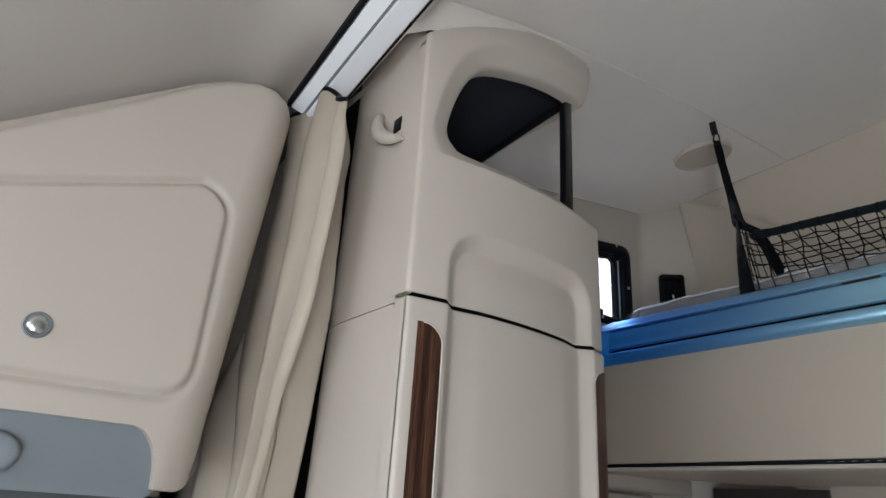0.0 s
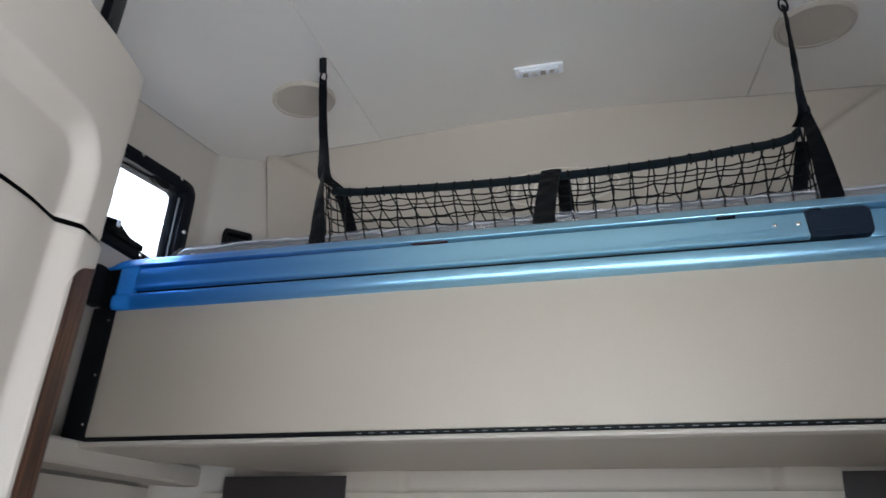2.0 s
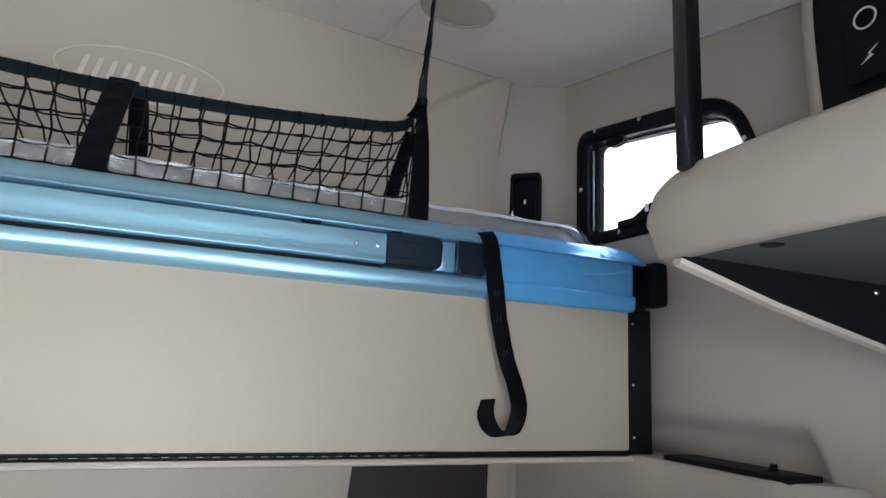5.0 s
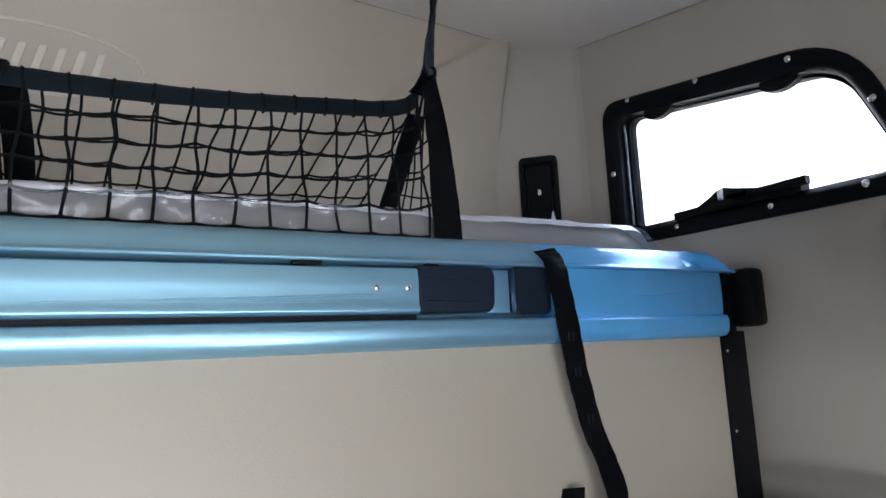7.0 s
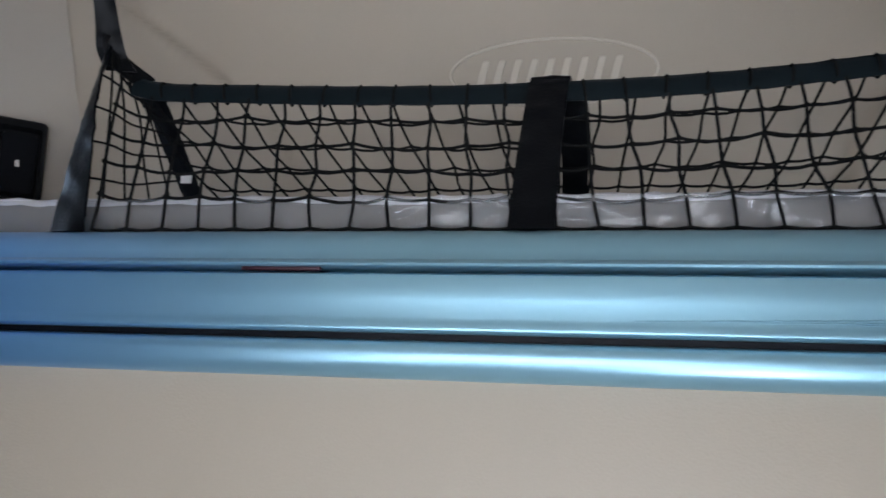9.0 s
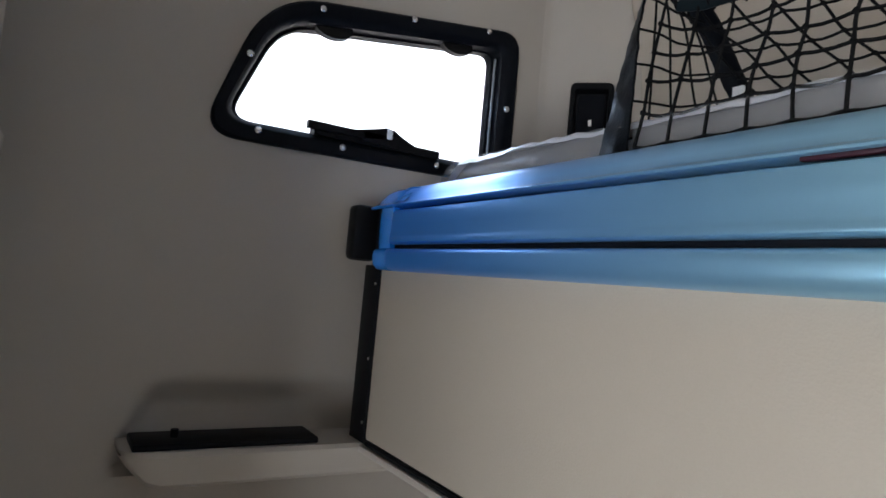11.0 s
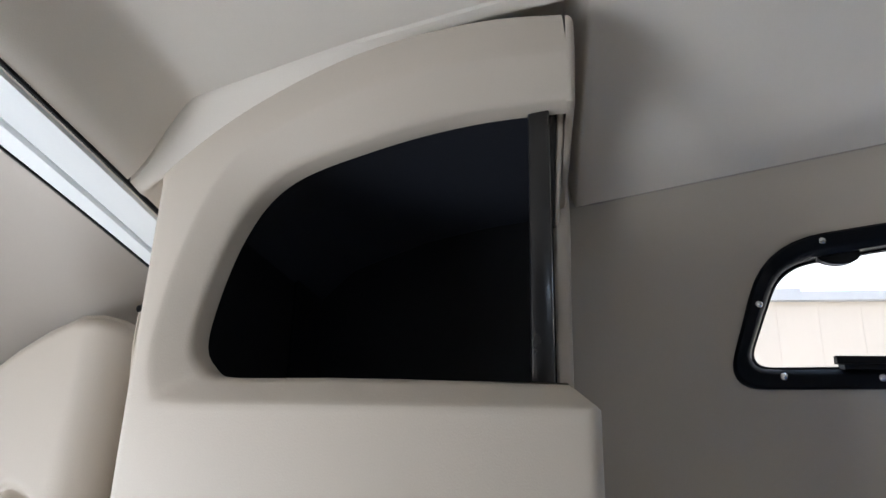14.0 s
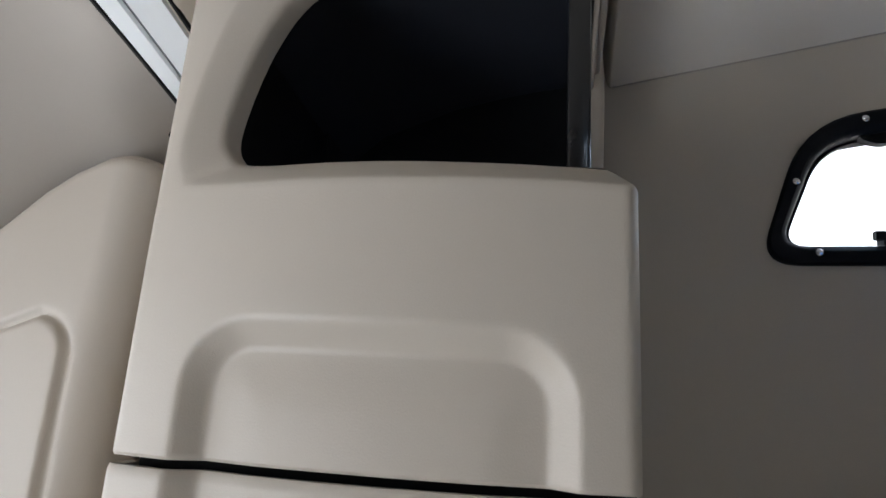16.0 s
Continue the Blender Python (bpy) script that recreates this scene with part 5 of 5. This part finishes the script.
def build_speaker(x, y):
    z = ceiling_z(x, y)
    n = Vector((ceiling_z(x + 0.02, y) - ceiling_z(x - 0.02, y), ceiling_z(x, y + 0.02) - ceiling_z(x, y - 0.02), -0.04)).normalized()
    sp = thing("speaker", "round beige cloth-covered speaker grille on the ceiling", "speaker", (x, y, z), group="ceiling speakers")
    bm = bmesh.new()
    a = n.orthogonal().normalized()
    b = n.cross(a)
    ring = lambda r, h: [Vector((x, y, z)) + n * h + r * (math.cos(2 * math.pi * k / 48) * a + math.sin(2 * math.pi * k / 48) * b) for k in range(48)]
    loft(bm, [ring(0.091, -0.004), ring(0.091, 0.007), ring(0.087, 0.013), ring(0.081, 0.013), ring(0.079, 0.010)], closed=True)
    part("rim", bm, M_BACK, sp, smooth=50)
    bm = bmesh.new()
    loft(bm, [ring(0.0795, 0.006), ring(0.079, 0.0105), ring(0.06, 0.0125), ring(0.03, 0.0135), ring(0.004, 0.014)], closed=True, caps=True)
    part("grille", bm, M_BACK, sp, smooth=50)


def build_latch_box(s):
    """Black recessed pull on the slanting corner."""
    c = Vector((s * 1.022, 0.4735, 1.951))
    out = Vector((-s * 0.69, -0.72, 0)).normalized()
    along = Vector((s * 0.72, -0.69, 0)).normalized()
    up = Vector((0, 0, 1))
    g = thing("recessed_pull", "black recessed pull handle on the corner panel", "handle", c, group="corner pulls")
    R = lambda w, h, d, r: [c + along * p.x + up * p.y + out * d for p in round_poly([(-w, -h), (w, -h), (w, h), (-w, h)], r, 5)]
    bm = bmesh.new()
    loft(bm, [R(0.045, 0.086, -0.012, 0.014), R(0.045, 0.086, 0.006, 0.014), R(0.042, 0.082, 0.010, 0.012), R(0.035, 0.071, 0.010, 0.008), R(0.034, 0.068, -0.004, 0.008), R(0.033, 0.066, -0.008, 0.008)], closed=True, caps=True)
    part("bezel", bm, M_BLACK, g, smooth=40)
    bm = bmesh.new()
    loft(bm, [R(0.030, 0.060, -0.006, 0.006), R(0.028, 0.058, 0.002, 0.006)], closed=True, caps=True)
    part("paddle", bm, M_FRAME, g, smooth=40)
    bm = bmesh.new()
    p = c + out * 0.004
    loft(bm, [[p + along * w + up * h for w, h in ((-0.004, -0.008), (0.003, -0.008), (0.004, 0.004), (-0.003, 0.006))], [p + out * 0.004 + along * w + up * h for w, h in ((-0.004, -0.008), (0.003, -0.008), (0.004, 0.004), (-0.003, 0.006))]], closed=True, caps=True)
    part("catch", bm, M_STEEL, g, "bright metal catch", smooth=False)


def build_ledge(s):
    """Moulded ledge on the side wall in front of the bunk, with a black tray."""
    g = thing("wall_ledge", "beige moulded wall ledge with a black tray strip", "ledge", (s * 1.05, -0.16, 1.26), group="wall ledges")
    bm = bmesh.new()
    prof = lambda w, zb: [(s * 1.106, 1.312), (s * (1.106 - w + 0.006), 1.312), (s * (1.106 - w), 1.306), (s * (1.106 - w), zb + 0.006), (s * (1.106 - w + 0.006), zb), (s * 1.106, zb)]
    nose = [(-0.350, 0.072, 1.304), (-0.340, 0.09, 1.292), (-0.315, 0.10, 1.268), (-0.295, 0.102, 1.262), (0.0, 0.104, 1.262), (0.46, 0.104, 1.262)]
    if s > 0:
        # on this side the ledge runs down into the wall as one deep moulding
        nose = [(-0.405, 0.004, 1.06), (-0.390, 0.012, 1.06), (-0.365, 0.040, 1.06), (-0.345, 0.072, 1.06), (-0.320, 0.094, 1.06), (-0.295, 0.102, 1.06), (0.0, 0.104, 1.06), (0.46, 0.104, 1.06)]
    loft(bm, [[(x, y, z) for x, z in prof(w, zb)] for y, w, zb in nose], closed=True, caps=True)
    part("ledge", bm, M_WALL, g, smooth=40)
    bm = box(min(s * 1.020, s * 1.098), max(s * 1.020, s * 1.098), -0.335, -0.062, 1.310, 1.3215, 0.003)
    part("tray", bm, M_BLACK, g, "black tray strip")
    bm = bmesh.new()
    disc(bm, (s * 1.06, -0.275, 1.321), (0, 0, 1), 0.006, 0.012, 12)
    part("knob", bm, M_BLACK, g)


build_dome_light()
build_speaker(-0.704, 0.196)
build_speaker(0.653, 0.182)
for side in (-1, 1):
    build_latch_box(side)
    build_ledge(side)


def build_emblem():
    """Embossed oval on the rear wall, with plain raised strokes inside it."""
    g = thing("oval_emblem", "embossed oval emblem with raised strokes on the rear wall", "emblem", (-0.004, 0.5, 2.104))
    cx, cz = -0.004, 2.106
    bm = bmesh.new()
    yw = lambda x: 0.503 + 0.004 * math.cos(x * 2) - 0.0005
    pts = []
    for k in range(97):
        a = 2 * math.pi * k / 96
        x = cx + 0.180 * math.cos(a)
        pts.append((x, yw(x), cz + 0.062 * math.sin(a)))
    tube(bm, pts, 0.0032, 6)
    part("oval_ridge", bm, M_EMB, g, smooth=60)
    # plain raised slanting bars, all alike
    for k in range(9):
        x, w, high = cx - 0.122 + 0.0290 * k, 0.0065, 0.026
        out = round_poly([(x - w - 0.008, cz - 0.030), (x + w - 0.008, cz - 0.030), (x + w + 0.25 * high, cz + high), (x - w + 0.25 * high, cz + high)], 0.005, 5)
        bm = bmesh.new()
        mx, mz = sum(q.x for q in out) / len(out), sum(q.y for q in out) / len(out)
        loft(bm, [[(mx + (q.x - mx) * f, yw(x) - d, mz + (q.y - mz) * f) for q in out] for d, f in ((-0.004, 1.0), (0.0015, 0.97), (0.0032, 0.86))], closed=True, caps=True)
        part("raised_block", bm, M_EMB, g, smooth=60)


build_emblem()


def build_low_panel(x0, x1, lean):
    g = thing("dark_panel", "dark brown flat panel on the wall under the bunk", "panel", ((x0 + x1) / 2, 0.49, 0.9), group="dark panels under the bunk")
    bm = bmesh.new()
    out = [(x0 - lean, 0.7), (x1, 0.7), (x1, 1.29), (x0, 1.29)]
    loft(bm, [[(x, y, z) for x, z in out] for y in (0.500, 0.490)], closed=True, caps=True)
    part("board", bm, M_DARKPANEL, g, smooth=False)


build_low_panel(-0.945, -0.60, 0.0)
build_low_panel(0.575, 0.935, 0.06)

# ---- curtain and its track ----


def build_track():
    t = thing("curtain_track", "wide pale aluminium curtain track across the ceiling", "curtain track", (0, -1.1, 2.05))
    xs = [-0.86 + 1.72 * k / 60 for k in range(61)]
    for name, mat, prof in (("front_strip", M_ALU, [(-1.142, 0.010), (-1.140, 0.0), (-1.114, -0.004), (-1.112, 0.004)]), ("rear_strip", M_ALU, [(-1.106, 0.004), (-1.104, -0.004), (-1.062, 0.0), (-1.058, 0.012)]),
                            ("slot", M_GREY, [(-1.113, 0.002), (-1.105, 0.002)]), ("edge_seal", M_BLACK, [(-1.152, 0.018), (-1.150, 0.002), (-1.143, -0.001), (-1.141, 0.014)]),
                            ("rear_seal", M_BLACK, [(-1.059, 0.014), (-1.0575, 0.004), (-1.053, 0.003), (-1.051, 0.012)])):
        bm = bmesh.new()
        loft(bm, [[(x, y + (0.02 * (abs(x) - 0.8) if y < -1.12 else 0), track_z(x) + z) for y, z in prof] for x in xs])
        part(name, bm, mat, t, smooth=50)


build_track()
# Closing pieces added to block the sky, dark for the gap's shade.
for side in (-1, 1):
    bm = grid(8, 4, lambda u, v: (side * (0.85 + 0.31 * u), -1.165 + 0.12 * v, track_z(0.85 + 0.31 * u) + 0.02 + 0.03 * v))
    extruded = bmesh.ops.extrude_face_region(bm, geom=bm.faces[:])
    for v in extruded["geom"]:
        if isinstance(v, bmesh.types.BMVert):
            v.co.z += 0.25
    solid("trim_gap_stop", bm, M_DKGREY, "dark grey closing piece added past the end of the curtain track", "trim", smooth=40)


P1R = [(0.5, -0.97), (1.19, -0.812), (1.325, -0.772), (1.477, -0.712), (1.65, -0.692), (1.848, -0.690), (1.95, -0.692)]
P1V = [(0.5, -0.97), (1.25, -0.815), (1.33, -0.803), (1.44, -0.785), (1.52, -0.774), (1.606, -0.752), (1.751, -0.744), (1.95, -0.752)]
P1L = [(0.5, -0.98), (1.17, -0.845), (1.276, -0.825), (1.41, -0.818), (1.56, -0.810), (1.75, -0.822), (1.95, -0.806)]
P2L = [(0.5, -1.02), (1.17, -0.915), (1.37, -0.985), (1.488, -1.010), (1.615, -0.970), (1.82, -0.940), (1.95, -0.960)]
P0L = [(0.5, -1.10), (1.17, -1.045), (1.33, -1.030), (1.45, -1.030), (1.60, -1.000), (1.78, -0.985), (1.95, -0.985)]


def build_curtain():
    """Three hanging folds that tuck behind one another, the last with a valley and a stitched hem."""
    c = thing("curtain", "gathered beige cloth curtain hanging from the ceiling track", "curtain", (-0.8, -1.14, 0.5))
    nu, nv = 150, 90

    def section(z):
        r, l, m, o = (lerp_table(t, z) for t in (P1R, P1L, P2L, P0L))
        v = max(lerp_table(P1V, z), l + 0.3 * (r - l))
        k = 1 - 0.45 * sstep((z - 1.80) / 0.13)
        e = 0.040 * sstep((1.50 - z) / 0.22)
        a, b = min(1, (r - l) / 0.15), min(1, (l - m) / 0.11)
        path = [(o - 0.02, -0.045), (o + 0.010, -0.020 + e), ((o + m) / 2, -0.012 + e), (m - 0.002, -0.035 + 0.8 * e), (m + 0.038 * b, -0.075), (m + 0.020 * b, -0.040), (m + 0.004, -0.006), (m + 0.34 * (l - m), 0.014), (m + 0.58 * (l - m), 0.004),
                (m + 0.80 * (l - m), -0.036), (l + 0.012 * a, -0.080), (l + 0.020 * a, -0.040), (l + 0.003 * a, 0.004), (l + 0.20 * (v - l), 0.023), (l + 0.60 * (v - l), 0.014), (v - 0.004 * a, -0.016), (v + 0.006 * a, -0.018), (v + 0.50 * (r - v), 0.010), (r - 0.006 * a, 0.004), (r, -0.003)]
        return resample(smooth_line([(x, -1.100 - d * k, 0) for x, d in path], 160), nu)
    zs = [0.55 + 1.37 * j / nv for j in range(nv + 1)]
    sheet = []
    for z in zs:
        row = []
        for i, p in enumerate(section(z)):
            u = i / nu
            w = 0.003 * noise.noise(Vector((u * 14, z * 7, 2))) + 0.006 * noise.noise(Vector((u * 5, z * 5, 6)))
            w += 0.010 * noise.noise(Vector((u * 18, z * 22, 9))) * sstep((z - 1.72) / 0.14) * sstep((0.62 - u) / 0.1)
            w += 0.008 * noise.noise(Vector((u * 16, z * 24, 4))) * math.exp(-((z - 1.30) / 0.07) ** 2) * sstep((0.3 - u) / 0.1)
            y = max(p.y + w, -1.146 - 0.0786 * (1.85 - z))
            drop = 0.070 * sstep((u - 0.78) / 0.22) * sstep((z - 1.72) / 0.2)
            row.append(Vector((p.x + 0.4 * w, y, z - drop)))
        sheet.append(row)
    bm = bmesh.new()
    loft(bm, sheet)
    loft(bm, [[p + Vector((0, 0.0025, 0)) for p in row] for row in sheet])
    part("cloth", bm, M_CURTAIN, c, smooth=True)
    bm = bmesh.new()
    tube(bm, [p + Vector((0, 0, 0.003)) for p in sheet[-1][::2]], 0.005, 6)
    part("heading_tape", bm, M_BLACK, c, "black heading tape", smooth=60)
    bm = bmesh.new()
    tube(bm, [row[143] + Vector((0, -0.0004, 0)) for row in sheet], 0.0007, 5)
    part("hem_stitching", bm, M_SEAM, c, "line of hem stitching", smooth=60)


build_curtain()

# ---- cab side locker ----


def build_side_locker():
    g = thing("side_locker", "beige moulded locker panel over the cab door with a push latch", "locker", (-0.8, -1.6, 1.2))
    top = cab_edge_z

    def zbot(y):
        e = max(0, -1.194 - y)
        lift = 0.036 - math.sqrt(max(0, 0.036 ** 2 - (0.036 - e) ** 2)) if e < 0.036 else 0
        return 1.158 + lift + 0.080 * math.sqrt(max(0, 1 - (1 - min(1, max(0, (-1.258 - y) / 0.05))) ** 2))

    def inset(y, z):
        zt = 1.622 - 0.385 * max(0, -1.30 - y)
        r = 0.055
        y1, z0 = -1.246, 1.280
        dy, dz = max(y - (y1 - r), 0), max(z - (zt - r), z0 + r - z, 0)
        d = r - math.hypot(dy, dz) if dy > 0 and dz > 0 else min(y1 - y, zt - z, z - z0)
        return d

    def px(y, z):
        d = inset(y, z)
        x = -0.752
        x -= 0.007 * math.exp(-(d / 0.0065) ** 2)
        x += 0.0045 * sstep(d / 0.012)
        r = 0.072
        e = -1.152 - 0.055 * (1.85 - z) / 0.7 - y
        if e < r:
            x -= r - math.sqrt(max(0, r * r - (r - e) ** 2))
        t = top(y) - z
        if t < 0.02:
            x -= 0.02 - math.sqrt(max(0, 0.0004 - (0.02 - max(t, 0)) ** 2))
        return x
    ys = [-1.152, -1.1525, -1.154, -1.158, -1.164, -1.170, -1.177] + [-1.184 - 0.0025 * k for k in range(72)] + [-1.368 - 0.006 * k for k in range(62)] + [-1.80, -2.0, -2.2]
    bm = bmesh.new()
    rows = []
    nz = 160
    for y in ys:
        z0, z1 = zbot(y - 0.04), top(y) + 0.004
        zz = [z0 + (1.262 - z0) * j / 12 for j in range(12)] + [1.262 + (z1 - 1.262) * j / nz for j in range(nz + 1)]
        rows.append([(px(y - 0.055 * (1.85 - z) / 0.7, z), y - 0.055 * (1.85 - z) / 0.7, z) for z in zz])
    loft(bm, rows)
    loft(bm, [rows[0], [(-1.0, y, z) for x, y, z in rows[0]]])
    loft(bm, [[r[0] for r in rows], [(-0.79, r[0][1], r[0][2] + 0.002) for r in rows]])
    bmesh.ops.remove_doubles(bm, verts=bm.verts, dist=0.0002)
    part("body", bm, M_SHELL, g, smooth=50)
    c = Vector((-0.749, -1.460, 1.345))
    bm = bmesh.new()
    ringf = lambda r, h: [c + Vector((h, r * math.cos(2 * math.pi * k / 28), r * math.sin(2 * math.pi * k / 28))) for k in range(28)]
    loft(bm, [ringf(0.0175, -0.004), ringf(0.0175, 0.003), ringf(0.0160, 0.005), ringf(0.0140, 0.003), ringf(0.0135, -0.002)], closed=True)
    latch = part("latch_ring", bm, M_GREY, g, "grey latch ring", smooth=50)
    bm = bmesh.new()
    loft(bm, [ringf(0.0135, -0.002), ringf(0.0130, 0.005), ringf(0.0105, 0.008), ringf(0.005, 0.0088)], closed=True, caps=True)
    part("push_button", bm, M_STEEL, latch, "chrome push button", smooth=60)
    bm = bmesh.new()
    gt = round_poly([(-2.2, 1.146), (-1.262, 1.146), (-1.262, 1.258), (-2.2, 1.258)], [0.002, 0.02, 0.045, 0.002], 7)
    loft(bm, [[(x, p.x - e, p.y) for p in gt] for x, e in ((-0.792, 0.0), (-0.778, 0.0), (-0.773, 0.002), (-0.771, 0.007))], closed=True, caps=True)
    trim = part("grab_trim", bm, M_GREY, g, "blue-grey trim strip")
    bm = bmesh.new()
    ringk = lambda ry, rz, h: [Vector((-0.772 + h, -1.462 + ry * math.cos(2 * math.pi * k / 24), 1.188 + rz * math.sin(2 * math.pi * k / 24))) for k in range(24)]
    loft(bm, [ringk(0.03, 0.026, 0), ringk(0.028, 0.024, 0.012), ringk(0.022, 0.019, 0.016), ringk(0.012, 0.010, 0.014)], closed=True, caps=True)
    part("knob", bm, M_GREY, trim, smooth=60)
    bm = box(-0.83, -0.80, -1.62, -1.235, 0.6, 1.15, 0.01)
    part("pillar_trim", bm, M_DKGREY, g, "dark grey pillar trim")


build_side_locker()

# ---- outside ----
bm = grid(2, 2, lambda u, v: (-300 + 600 * u, -300 + 600 * v, -1.2))
solid("ground", bm, M_GROUND, "pale gravel lot", "ground")


def build_building():
    g = thing("long_building", "low cream metal-clad building with a grey roof edge", "building", (-26, 0, -1.2))
    bm = bmesh.new()
    for k in range(80):
        box(-26.0, -25.8 + 0.012 * (k % 2), -30 + 0.75 * k, -30 + 0.75 * k + 0.749, -1.2, 6.75, bm=bm)
    part("wall", bm, M_SIDING, g, smooth=False)
    bm = box(-32, -25.4, -30.3, 30.3, 6.75, 7.2)
    part("roof", bm, M_ROOFING, g, smooth=False)


build_building()

# glowing panels added far off on both sides to whiten the windows
for side in (-1, 1):
    bm = grid(2, 2, lambda u, v: (side * 70, -120 + 240 * u, -1.2 + 70 * v))
    solid("backdrop", bm, M_SKYGLOW, "white glowing panel added far off to whiten the sky in the windows", "sky")
